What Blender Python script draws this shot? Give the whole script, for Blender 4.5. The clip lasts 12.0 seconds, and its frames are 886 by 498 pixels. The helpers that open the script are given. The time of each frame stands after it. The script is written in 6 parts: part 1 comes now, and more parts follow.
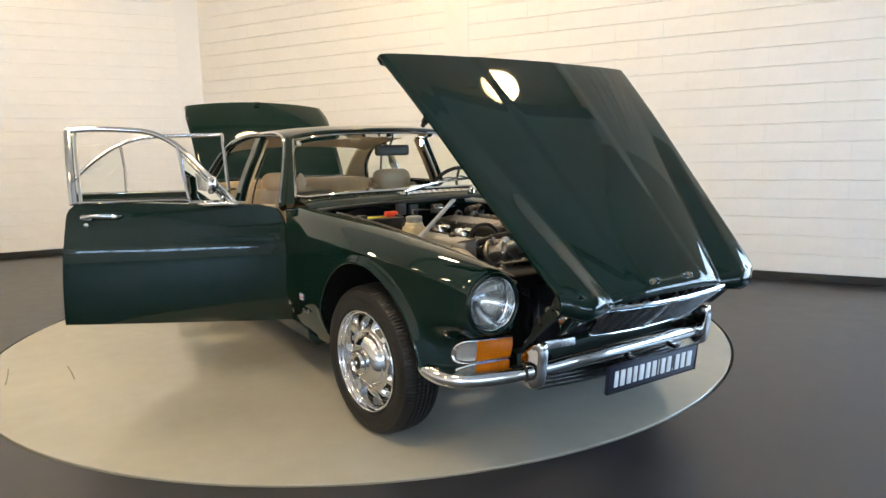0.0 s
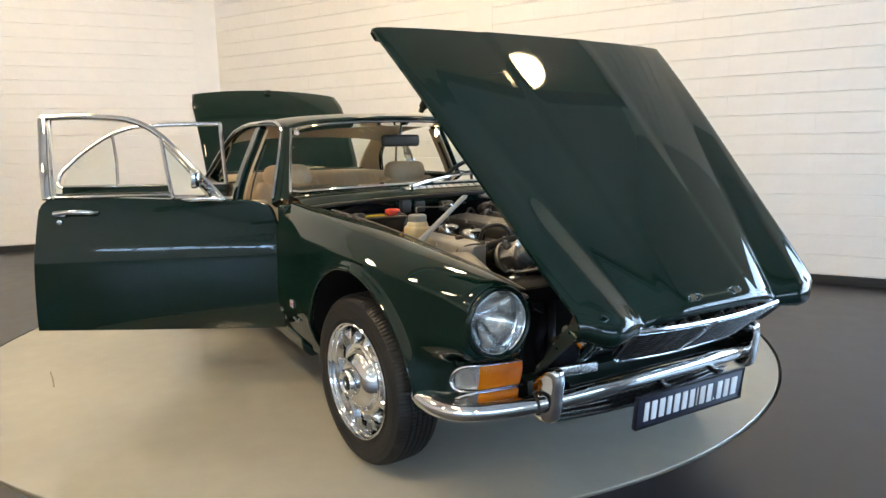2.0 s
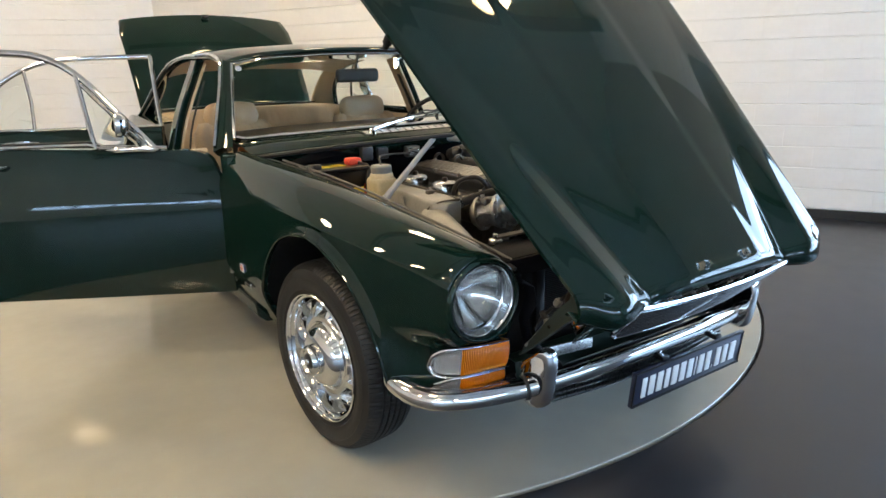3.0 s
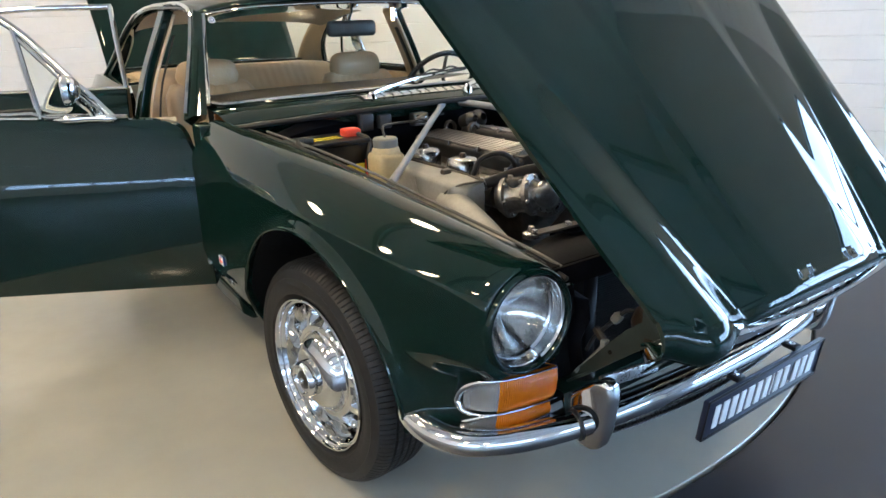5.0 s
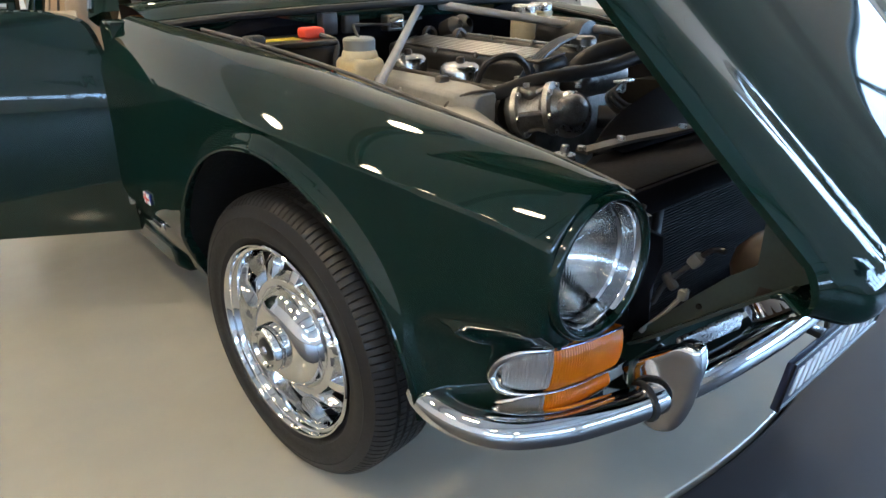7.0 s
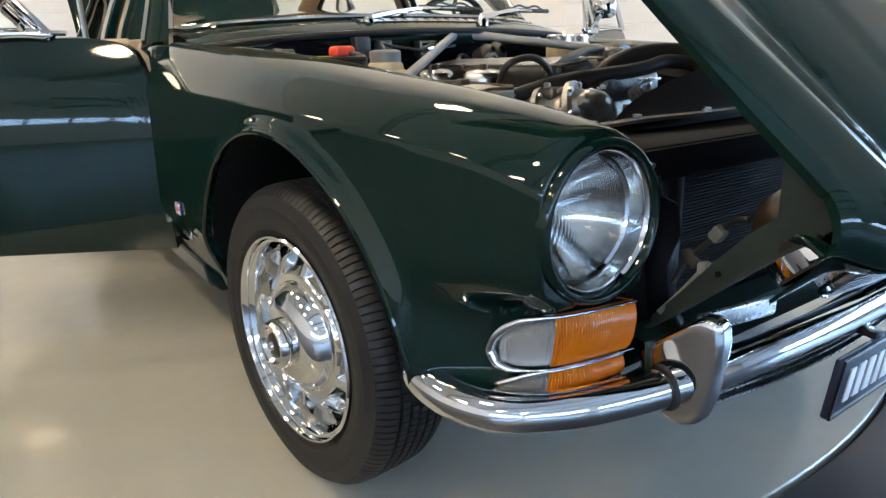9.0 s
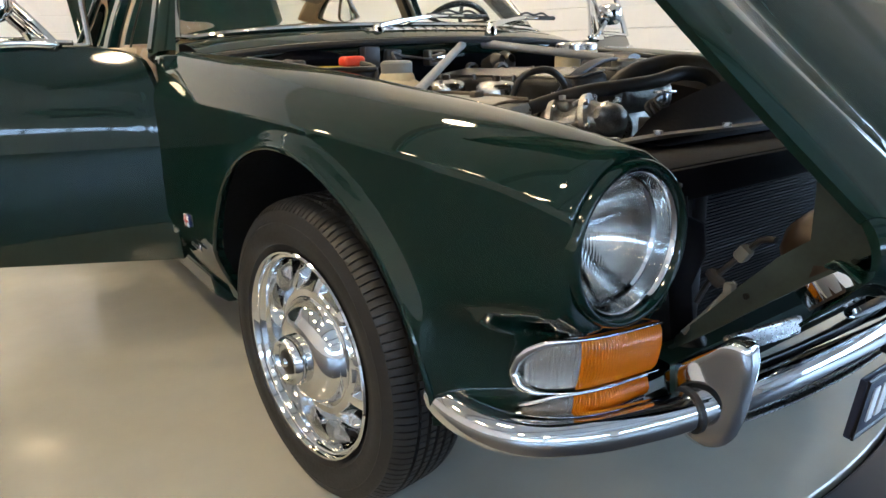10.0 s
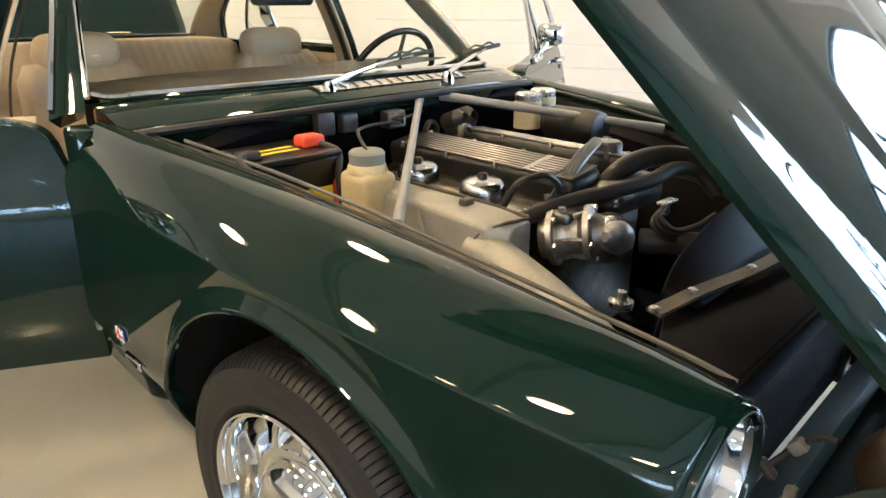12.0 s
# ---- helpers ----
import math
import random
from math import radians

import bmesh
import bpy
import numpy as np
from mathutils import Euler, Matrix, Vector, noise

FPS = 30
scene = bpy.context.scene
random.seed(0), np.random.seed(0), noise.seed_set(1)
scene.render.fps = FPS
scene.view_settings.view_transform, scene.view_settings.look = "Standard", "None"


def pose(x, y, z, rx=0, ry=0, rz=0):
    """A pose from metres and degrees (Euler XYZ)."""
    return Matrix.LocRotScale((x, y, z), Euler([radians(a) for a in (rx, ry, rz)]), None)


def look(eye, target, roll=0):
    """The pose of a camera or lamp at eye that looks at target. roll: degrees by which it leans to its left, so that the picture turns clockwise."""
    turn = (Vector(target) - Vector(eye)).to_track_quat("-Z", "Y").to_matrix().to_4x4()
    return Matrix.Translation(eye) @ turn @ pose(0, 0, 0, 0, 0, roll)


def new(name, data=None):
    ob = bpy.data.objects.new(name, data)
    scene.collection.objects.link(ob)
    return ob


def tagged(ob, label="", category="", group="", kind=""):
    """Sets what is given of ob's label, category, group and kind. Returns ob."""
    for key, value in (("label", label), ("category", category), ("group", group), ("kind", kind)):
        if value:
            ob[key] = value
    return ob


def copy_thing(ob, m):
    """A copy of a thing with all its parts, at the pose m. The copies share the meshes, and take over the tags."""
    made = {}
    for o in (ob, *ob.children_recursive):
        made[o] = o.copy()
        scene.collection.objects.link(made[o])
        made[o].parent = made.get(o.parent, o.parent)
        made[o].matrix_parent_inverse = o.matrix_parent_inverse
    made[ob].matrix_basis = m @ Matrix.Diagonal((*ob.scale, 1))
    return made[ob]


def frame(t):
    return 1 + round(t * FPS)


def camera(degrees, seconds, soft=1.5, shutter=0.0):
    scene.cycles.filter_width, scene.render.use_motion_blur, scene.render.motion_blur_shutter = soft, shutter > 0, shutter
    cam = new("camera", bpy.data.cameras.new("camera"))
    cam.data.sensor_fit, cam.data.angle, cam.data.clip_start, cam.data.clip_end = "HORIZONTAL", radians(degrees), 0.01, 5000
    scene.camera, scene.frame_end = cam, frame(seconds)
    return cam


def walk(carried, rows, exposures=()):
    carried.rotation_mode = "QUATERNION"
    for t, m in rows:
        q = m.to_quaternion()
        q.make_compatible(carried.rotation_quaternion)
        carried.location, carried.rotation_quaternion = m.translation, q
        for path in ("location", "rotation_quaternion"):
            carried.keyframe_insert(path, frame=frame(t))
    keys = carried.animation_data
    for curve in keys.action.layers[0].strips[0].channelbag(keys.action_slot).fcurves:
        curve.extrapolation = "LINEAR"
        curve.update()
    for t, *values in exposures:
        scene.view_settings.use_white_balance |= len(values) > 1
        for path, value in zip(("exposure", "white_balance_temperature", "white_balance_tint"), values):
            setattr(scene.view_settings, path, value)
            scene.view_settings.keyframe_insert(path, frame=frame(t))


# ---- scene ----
cam = camera(68.5, 12.0)
PATH = [
    (0, (-1.946, -2.443, 1.195), (-0.883, -0.774, 0.898), -1.2),
    (0.5, (-1.94, -2.424, 1.192), (-0.869, -0.759, 0.904), -1.1),
    (1, (-1.878, -2.368, 1.182), (-0.797, -0.716, 0.858), -1.4),
    (1.5, (-1.735, -2.268, 1.19), (-0.699, -0.581, 0.907), -1.1),
    (2, (-1.663, -2.185, 1.184), (-0.682, -0.472, 0.866), -1.1),
    (2.5, (-1.592, -2.026, 1.176), (-0.598, -0.33, 0.81), -0.9),
    (3, (-1.547, -1.9, 1.243), (-0.484, -0.294, 0.701), -1.6),
    (3.2, (-1.535, -1.879, 1.253), (-0.471, -0.287, 0.677), -1.1),
    (4.8, (-1.407, -1.562, 1.234), (-0.328, -0.007, 0.585), -2.0),
    (5, (-1.398, -1.519, 1.235), (-0.332, 0.037, 0.569), -1.7),
    (5.5, (-1.379, -1.364, 1.208), (-0.295, 0.161, 0.5), -1.2),
    (6, (-1.368, -1.224, 1.183), (-0.243, 0.21, 0.36), -0.8),
    (6.5, (-1.35, -1.16, 1.136), (-0.19, 0.202, 0.242), -0.3),
    (7, (-1.315, -1.133, 1.064), (-0.124, 0.252, 0.251), -0.1),
    (7.2, (-1.292, -1.134, 1.021), (-0.102, 0.27, 0.239), -0.0),
    (8.8, (-1.249, -1.205, 0.874), (-0.147, 0.368, 0.318), -1.7),
    (9, (-1.244, -1.209, 0.88), (-0.154, 0.366, 0.302), -1.6),
    (9.5, (-1.249, -1.204, 0.886), (-0.159, 0.366, 0.296), -1.6),
    (10, (-1.262, -1.169, 0.904), (-0.163, 0.4, 0.329), -1.5),
    (10.5, (-1.285, -1.11, 0.942), (-0.165, 0.436, 0.348), -1.2),
    (11, (-1.304, -1.061, 1.0), (-0.127, 0.419, 0.347), -1.8),
    (11.5, (-1.291, -0.991, 1.091), (-0.066, 0.418, 0.375), -0.9),
    (12, (-1.251, -0.847, 1.198), (0.063, 0.479, 0.48), 0.2),
]
walk(cam, [(t, look(eye, target, roll)) for t, eye, target, roll in PATH], exposures=[(0, 0.18, 6300, 10), (3.0, 0.18, 6050, 10), (5.5, 0.35, 5570, 10), (9.0, 0.34, 5650, 10), (10.0, 0.34, 5920, 10), (11.0, 0.46, 6150, 10), (12, 0.70, 6350, 10)])

# ---- light of the hall: daylight from the east and south windows, warm bell lamps under the roof ----
world = bpy.data.worlds.new("sky")
scene.world = world
world.use_nodes = True
sky = world.node_tree.nodes.new("ShaderNodeTexSky")
sky.sky_type, sky.sun_disc, sky.sun_elevation, sky.sun_rotation = "NISHITA", False, radians(35), radians(90)
world.node_tree.links.new(sky.outputs[0], world.node_tree.nodes["Background"].inputs[0])
world.node_tree.nodes["Background"].inputs[1].default_value = 0.1
scene.view_settings.exposure = 0.0


def daylight(name, at, towards, wide, high, watts, colour=(0.52, 0.74, 1.0)):
    lamp = bpy.data.lights.new(name, "AREA")
    lamp.shape, lamp.size, lamp.size_y, lamp.energy, lamp.color = "RECTANGLE", wide, high, watts, colour
    new(name, lamp).matrix_world = look(at, towards)


EAST_X, SOUTH_Y, WEST_X, ROOF_Z, LAMP_Z = 7.8, -11.0, -9.0, 5.2, 4.28
daylight("daylight_east", (4.55, -3.9, 1.4), (0, -3.7, 1.5), 6.4, 1.25, 120)
LAMP_GLOW = 108.0


# ---- materials ----
def mat(name, col, rough=0.5, metal=0.0, var=0.12, scale=6.0, bump=0.0, bscale=120.0, coat=0.0, trans=0.0, ior=1.45, emit=0.0, rvar=0.08, spec=0.5, dots=0.0):
    m = bpy.data.materials.new(name)
    m.use_nodes = True
    nt = m.node_tree
    b = nt.nodes["Principled BSDF"]
    link = nt.links.new
    tc = nt.nodes.new("ShaderNodeTexCoord")
    n1 = nt.nodes.new("ShaderNodeTexNoise")
    n1.inputs["Scale"].default_value, n1.inputs["Detail"].default_value = scale, 6
    n2 = nt.nodes.new("ShaderNodeTexNoise")
    n2.inputs["Scale"].default_value, n2.inputs["Detail"].default_value = scale * 9, 4
    link(tc.outputs["Object"], n1.inputs["Vector"])
    link(tc.outputs["Object"], n2.inputs["Vector"])
    add = nt.nodes.new("ShaderNodeMath")
    add.operation = "MULTIPLY_ADD"
    add.inputs[1].default_value = 0.35
    link(n2.outputs[0], add.inputs[0])
    half = nt.nodes.new("ShaderNodeMath")
    half.operation = "MULTIPLY"
    half.inputs[1].default_value = 0.65
    link(n1.outputs[0], half.inputs[0])
    link(half.outputs[0], add.inputs[2])
    ramp = nt.nodes.new("ShaderNodeValToRGB")
    ramp.color_ramp.elements[0].position, ramp.color_ramp.elements[1].position = 0.3, 0.7
    ramp.color_ramp.elements[0].color = (*[c * (1 - var) for c in col], 1)
    ramp.color_ramp.elements[1].color = (*[min(1, c * (1 + var)) for c in col], 1)
    link(add.outputs[0], ramp.inputs[0])
    link(ramp.outputs[0], b.inputs["Base Color"])
    mr = nt.nodes.new("ShaderNodeMapRange")
    mr.inputs["From Min"].default_value, mr.inputs["From Max"].default_value = 0.3, 0.7
    mr.inputs["To Min"].default_value, mr.inputs["To Max"].default_value = max(0.0, rough - rvar * rough), rough + rvar * rough
    link(n2.outputs[0], mr.inputs[0])
    link(mr.outputs[0], b.inputs["Roughness"])
    b.inputs["Metallic"].default_value = metal
    b.inputs["Coat Weight"].default_value = coat
    b.inputs["Coat Roughness"].default_value = 0.02
    b.inputs["Transmission Weight"].default_value = trans
    b.inputs["IOR"].default_value = ior
    b.inputs["Specular IOR Level"].default_value = spec
    if bump:
        n3 = nt.nodes.new("ShaderNodeTexNoise")
        n3.inputs["Scale"].default_value, n3.inputs["Detail"].default_value = bscale, 5
        link(tc.outputs["Object"], n3.inputs["Vector"])
        bp = nt.nodes.new("ShaderNodeBump")
        bp.inputs["Strength"].default_value, bp.inputs["Distance"].default_value = bump, 0.004
        link(n3.outputs[0], bp.inputs["Height"])
        link(bp.outputs[0], b.inputs["Normal"])
    if emit:
        b.inputs["Emission Color"].default_value = (*col, 1)
        b.inputs["Emission Strength"].default_value = emit
    return m


def fluted(name, col, rough, trans, pitch, axis, metal=0.0, deep=0.0012):
    """Pressed glass with fine parallel flutes."""
    m = mat(name, col, rough, metal, var=0.03, trans=trans, ior=1.45)
    nt = m.node_tree
    w = nt.nodes.new("ShaderNodeTexWave")
    w.bands_direction = axis
    w.inputs["Scale"].default_value, w.inputs["Distortion"].default_value = 0.314 / pitch, 0.0
    tc = nt.nodes.new("ShaderNodeTexCoord")
    nt.links.new(tc.outputs["Object"], w.inputs["Vector"])
    bp = nt.nodes.new("ShaderNodeBump")
    bp.inputs["Strength"].default_value, bp.inputs["Distance"].default_value = 0.35, deep
    nt.links.new(w.outputs["Fac"], bp.inputs["Height"])
    nt.links.new(bp.outputs[0], nt.nodes["Principled BSDF"].inputs["Normal"])
    return m


PAINT = mat("green_paint", (0.0029, 0.0136, 0.0103), 0.035, var=0.06, scale=3, spec=0.5, rvar=0.25)
PAINT_IN = mat("green_paint_inside", (0.0055, 0.0175, 0.013), 0.34, var=0.3, scale=14, bump=0.06)
CHROME = mat("chrome", (0.68, 0.69, 0.70), 0.05, 1.0, var=0.03, scale=12, rvar=0.5)
# dusty paint, lightened to put the light on the nose plate into its colour
PAINT_DUST_LIT = mat("dusty_green_paint_lit", (0.021, 0.030, 0.026), 0.42, var=0.4, scale=16, bump=0.08)
STEEL = mat("brushed_steel", (0.55, 0.55, 0.55), 0.28, 1.0, var=0.1, scale=20, bump=0.05)
ALLOY = mat("cast_alloy", (0.20, 0.19, 0.172), 0.38, 1.0, var=0.45, scale=25, bump=0.45, bscale=90)
ALLOY_BRIGHT = mat("worn_polished_alloy", (0.34, 0.33, 0.31), 0.43, 0.9, var=0.55, scale=30, bump=0.12, bscale=110)
ALLOY_DULL = mat("dull_painted_alloy", (0.30, 0.295, 0.27), 0.45, 0.3, var=0.2, scale=14, bump=0.15, bscale=70)
DASHPOT = mat("polished_alloy", (0.42, 0.42, 0.415), 0.24, 1.0, var=0.12, scale=30)
RUBBER = mat("tyre_rubber", (0.0105, 0.0105, 0.0108), 0.58, var=0.2, scale=18, bump=0.12, bscale=160)
BLACK = mat("black_enamel", (0.005, 0.005, 0.006), 0.3, var=0.3, scale=12)
SLOT_SHADE = mat("slot_shade_steel", (0.014, 0.014, 0.015), 0.5, 0.2, var=0.3, scale=25)
BEAM = mat("light_grey_steelwork", (0.42, 0.42, 0.42), 0.5, var=0.1)
SATIN = mat("satin_black_paint", (0.0045, 0.0045, 0.006), 0.5, var=0.3, scale=14, bump=0.08, spec=0.06)
RIB = mat("polished_rib", (0.40, 0.39, 0.37), 0.32, 1.0, var=0.15, scale=30)
EDGE_RUBBER_LIT = mat("rubber_with_edge_glint", (0.10, 0.10, 0.096), 0.5, var=0.3, scale=20)
CAP_DARK = mat("dark_grey_plastic", (0.035, 0.035, 0.037), 0.4, var=0.2)
COVER = mat("black_crackle_alloy", (0.012, 0.012, 0.012), 0.4, 0.0, var=0.4, scale=30, bump=0.2)
BLACK_MATT = mat("black_sound_pad", (0.006, 0.006, 0.006), 0.85, var=0.3, scale=12, bump=0.2, spec=0.15)
WORN = mat("worn_grey_brown_metal", (0.075, 0.066, 0.055), 0.5, 0.4, var=0.45, scale=22, bump=0.2)
COURTESY = mat("courtesy_lamp_glow", (1.0, 0.70, 0.36), 0.4, emit=9.0, var=0.0)
HOSE = mat("black_hose", (0.022, 0.021, 0.020), 0.45, var=0.3, scale=25, bump=0.1)
SEAL = mat("black_seal", (0.012, 0.012, 0.012), 0.55, var=0.2)
GREY_PAINT = mat("grey_strut_paint", (0.30, 0.30, 0.29), 0.42, 0.3, var=0.15, scale=30)
GLASS = mat("clear_glass", (0.93, 0.97, 0.95), 0.0, var=0.01, trans=1.0, ior=1.05, rvar=0)
LEATHER = mat("tan_leather", (0.43, 0.325, 0.205), 0.42, var=0.12, scale=9, bump=0.25, bscale=220)
TRIM_TAN = mat("tan_trim", (0.47, 0.37, 0.24), 0.6, var=0.1, scale=9, bump=0.1)
HEADLINING = mat("beige_headlining", (0.52, 0.45, 0.34), 0.9, var=0.08, scale=30, bump=0.2)
DASH = mat("black_dash_vinyl", (0.014, 0.012, 0.011), 0.45, var=0.25, scale=8, bump=0.2)
WOOD = mat("walnut_veneer", (0.16, 0.07, 0.028), 0.25, var=0.5, scale=14, coat=0.6)
CARPET = mat("dark_carpet", (0.10, 0.075, 0.05), 0.95, var=0.3, scale=60, bump=0.4)
LENS = fluted("fluted_headlight_glass", (0.96, 0.96, 0.95), 0.02, 1.0, 0.0045, "X", deep=0.0005)
LENS_CLEAR = fluted("ribbed_clear_lens", (0.86, 0.86, 0.83), 0.05, 0.84, 0.0095, "X", deep=0.002)
LENS_AMBER = fluted("ribbed_amber_lens", (0.96, 0.275, 0.003), 0.07, 0.52, 0.0055, "X", deep=0.0006)
REFLECTOR = mat("silvered_reflector", (0.64, 0.63, 0.60), 0.10, 1.0, var=0.08, scale=30)
BOTTLE = mat("aged_plastic", (0.50, 0.42, 0.25), 0.4, var=0.15, scale=10, trans=0.0)
CAP = mat("grey_plastic_cap", (0.19, 0.19, 0.17), 0.5, var=0.15)
RED = mat("red_terminal_cover", (0.65, 0.06, 0.025), 0.4, var=0.1)
YELLOW = mat("yellow_sticker", (0.75, 0.58, 0.03), 0.5, var=0.1)
RED_STICKER = mat("red_sticker", (0.70, 0.07, 0.02), 0.5, var=0.1)
BRASS = mat("brown_shell", (0.036, 0.026, 0.019), 0.30, 0.5, var=0.35, scale=20)
PLATE_BLUE = mat("plate_dark_blue", (0.018, 0.022, 0.045), 0.3, var=0.1, coat=0.4)
WHITE = mat("white_print", (0.80, 0.80, 0.80), 0.4, var=0.03)
BADGE_RED = mat("badge_red", (0.55, 0.02, 0.02), 0.3)
BADGE_BLUE = mat("badge_blue", (0.02, 0.03, 0.25), 0.3)
CABLE = mat("blue_black_cable", (0.02, 0.03, 0.05), 0.4)
RADIATOR = mat("radiator_core", (0.016, 0.016, 0.019), 0.5, 0.4, var=0.3, scale=40)

WALL = mat("white_wall_paint", (0.88, 0.865, 0.83), 0.45, var=0.03, scale=1.2, bump=0.12, bscale=40)
BLOCK = mat("white_painted_block", (0.89, 0.875, 0.84), 0.42, var=0.035, scale=2.5, bump=0.16, bscale=55)
FLOOR = mat("dark_grey_epoxy", (0.028, 0.030, 0.037), 0.32, var=0.10, scale=0.8, bump=0.02, bscale=30, rvar=0.06)
TABLE = mat("cream_epoxy", (0.372, 0.366, 0.318), 0.13, var=0.07, scale=1.1, rvar=0.5)
GAP = mat("black_gap", (0.015, 0.015, 0.015), 0.7)
SCRATCH = mat("scuff_mark", (0.10, 0.09, 0.07), 0.6)
ROOFING = mat("grey_roof_sheet", (0.84, 0.83, 0.80), 0.7, var=0.06, scale=2)
EAST_TONE = mat("grey_reflection_tone", (0.50, 0.51, 0.52), 0.5, var=0.1, scale=2, bump=0.05)
STEELWORK = mat("painted_steelwork", (0.16, 0.16, 0.165), 0.5, var=0.1)
SKYGLOW = mat("daylight_backdrop", (0.62, 0.80, 1.0), 0.9, emit=7.0, var=0.05, scale=0.4)
LAMPGLOW = mat("lamp_glow", (1.0, 0.73, 0.41), 0.5, emit=LAMP_GLOW, var=0.0)
LAMPGLOW_SOFT = mat("soft_lamp_glow", (1.0, 0.72, 0.36), 0.5, emit=LAMP_GLOW * 0.5, var=0.0)
LAMP_BELL = mat("lamp_bell", (0.5, 0.5, 0.5), 0.3, 0.8)


# ---- mesh tools ----
def spl(*keys):
    """Smooth curve through (position, value) keys; value may be a number."""
    ks = np.array([k[0] for k in keys], float)
    vs = np.array([k[1] for k in keys], float)
    sl = np.gradient(vs, ks)

    def f(y):
        y = min(max(y, ks[0]), ks[-1])
        i = int(min(max(np.searchsorted(ks, y) - 1, 0), len(ks) - 2))
        h = ks[i + 1] - ks[i]
        t = (y - ks[i]) / h
        return float((1 + 2 * t) * (1 - t) ** 2 * vs[i] + t * (1 - t) ** 2 * h * sl[i] + t * t * (3 - 2 * t) * vs[i + 1] + t * t * (t - 1) * h * sl[i + 1])
    return f


def path(pts, n):
    """n points along a smooth curve through pts."""
    pts = [np.array(p, float) for p in pts]
    d = [0.0]
    for a, b in zip(pts, pts[1:]):
        d.append(d[-1] + max(1e-6, float(np.linalg.norm(b - a))))
    fs = [spl(*[(d[i], pts[i][k]) for i in range(len(pts))]) for k in range(len(pts[0]))]
    return [Vector([f(d[-1] * i / (n - 1)) for f in fs]) for i in range(n)]


def sstep(a, b, x):
    t = min(1.0, max(0.0, (x - a) / (b - a)))
    return t * t * (3 - 2 * t)


def lerp(a, b, t):
    return a + (b - a) * t


def grid(rows, bm=None, loop=False, ends=False):
    bm = bm or bmesh.new()
    vs = [[bm.verts.new(p) for p in r] for r in rows]
    for a, b in zip(vs, vs[1:]):
        m = len(a)
        for i in range(m if loop else m - 1):
            j = (i + 1) % m
            bm.faces.new((a[i], a[j], b[j], b[i]))
    if ends and loop:
        bm.faces.new(vs[0][::-1])
        bm.faces.new(vs[-1])
    return bm


def tube(pts, r, n=10, bm=None, flat=1.0, up=None):
    """A round or oval bar along pts; r may be a list."""
    pts = [Vector(p) for p in pts]
    rows = []
    prev = None
    for i, p in enumerate(pts):
        t = (pts[min(i + 1, len(pts) - 1)] - pts[max(i - 1, 0)]).normalized()
        ref = Vector(up) if up else (prev if prev else (Vector((0, 0, 1)) if abs(t.z) < 0.9 else Vector((1, 0, 0))))
        a = (ref - t * ref.dot(t)).normalized()
        prev = a
        b = t.cross(a)
        rr = r[i] if isinstance(r, (list, tuple)) else r
        rows.append([p + a * math.cos(2 * math.pi * k / n) * rr + b * math.sin(2 * math.pi * k / n) * rr * flat for k in range(n)])
    return grid(rows, bm, loop=True, ends=True)


def sweep(pts, prof, up=(0, 0, 1), bm=None, scale=None):
    """Carry a closed outline (side, up) along pts."""
    pts = [Vector(p) for p in pts]
    rows = []
    for i, p in enumerate(pts):
        t = (pts[min(i + 1, len(pts) - 1)] - pts[max(i - 1, 0)]).normalized()
        u = Vector(up)
        s = t.cross(u).normalized()
        u = s.cross(t)
        k = scale[i] if scale else 1.0
        rows.append([p + s * a * k + u * b * k for a, b in prof])
    return grid(rows, bm, loop=True, ends=True)


def lathe(prof, n=32, m=None, bm=None, ends=False):
    """Turn (radius, height) about the local z axis, then place by m."""
    m = m or Matrix()
    rows = [[m @ Vector((r * math.cos(2 * math.pi * k / n), r * math.sin(2 * math.pi * k / n), h)) for k in range(n)] for r, h in prof]
    return grid(rows, bm, loop=True, ends=ends)


def box(c, s, bev=0.0, m=None, bm=None, seg=2):
    b2 = bmesh.new()
    bmesh.ops.create_cube(b2, size=1.0)
    for v in b2.verts:
        v.co = Vector((v.co.x * s[0], v.co.y * s[1], v.co.z * s[2]))
    if bev:
        bmesh.ops.bevel(b2, geom=list(b2.edges), offset=bev, segments=seg, affect="EDGES", profile=0.5)
    mm = Matrix.Translation(c) @ (m or Matrix())
    for v in b2.verts:
        v.co = mm @ v.co
    if bm is None:
        return b2
    return merge(bm, b2)


def merge(bm, other):
    tmp = bpy.data.meshes.new("tmp")
    other.to_mesh(tmp)
    other.free()
    bm.from_mesh(tmp)
    bpy.data.meshes.remove(tmp)
    return bm


def slab(outline, thick, m=None, bev=0.0, bm=None):
    """A plate: an outline in (x, y), thick along z, placed by m."""
    b2 = bmesh.new()
    f = b2.faces.new([b2.verts.new((x, y, -thick / 2)) for x, y in outline])
    top = bmesh.ops.extrude_face_region(b2, geom=[f])["geom"]
    bmesh.ops.translate(b2, vec=(0, 0, thick), verts=[v for v in top if isinstance(v, bmesh.types.BMVert)])
    if bev:
        bmesh.ops.bevel(b2, geom=list(b2.edges), offset=bev, segments=2, affect="EDGES", profile=0.5)
    for v in b2.verts:
        v.co = (m or Matrix()) @ v.co
    if bm is None:
        return b2
    return merge(bm, b2)


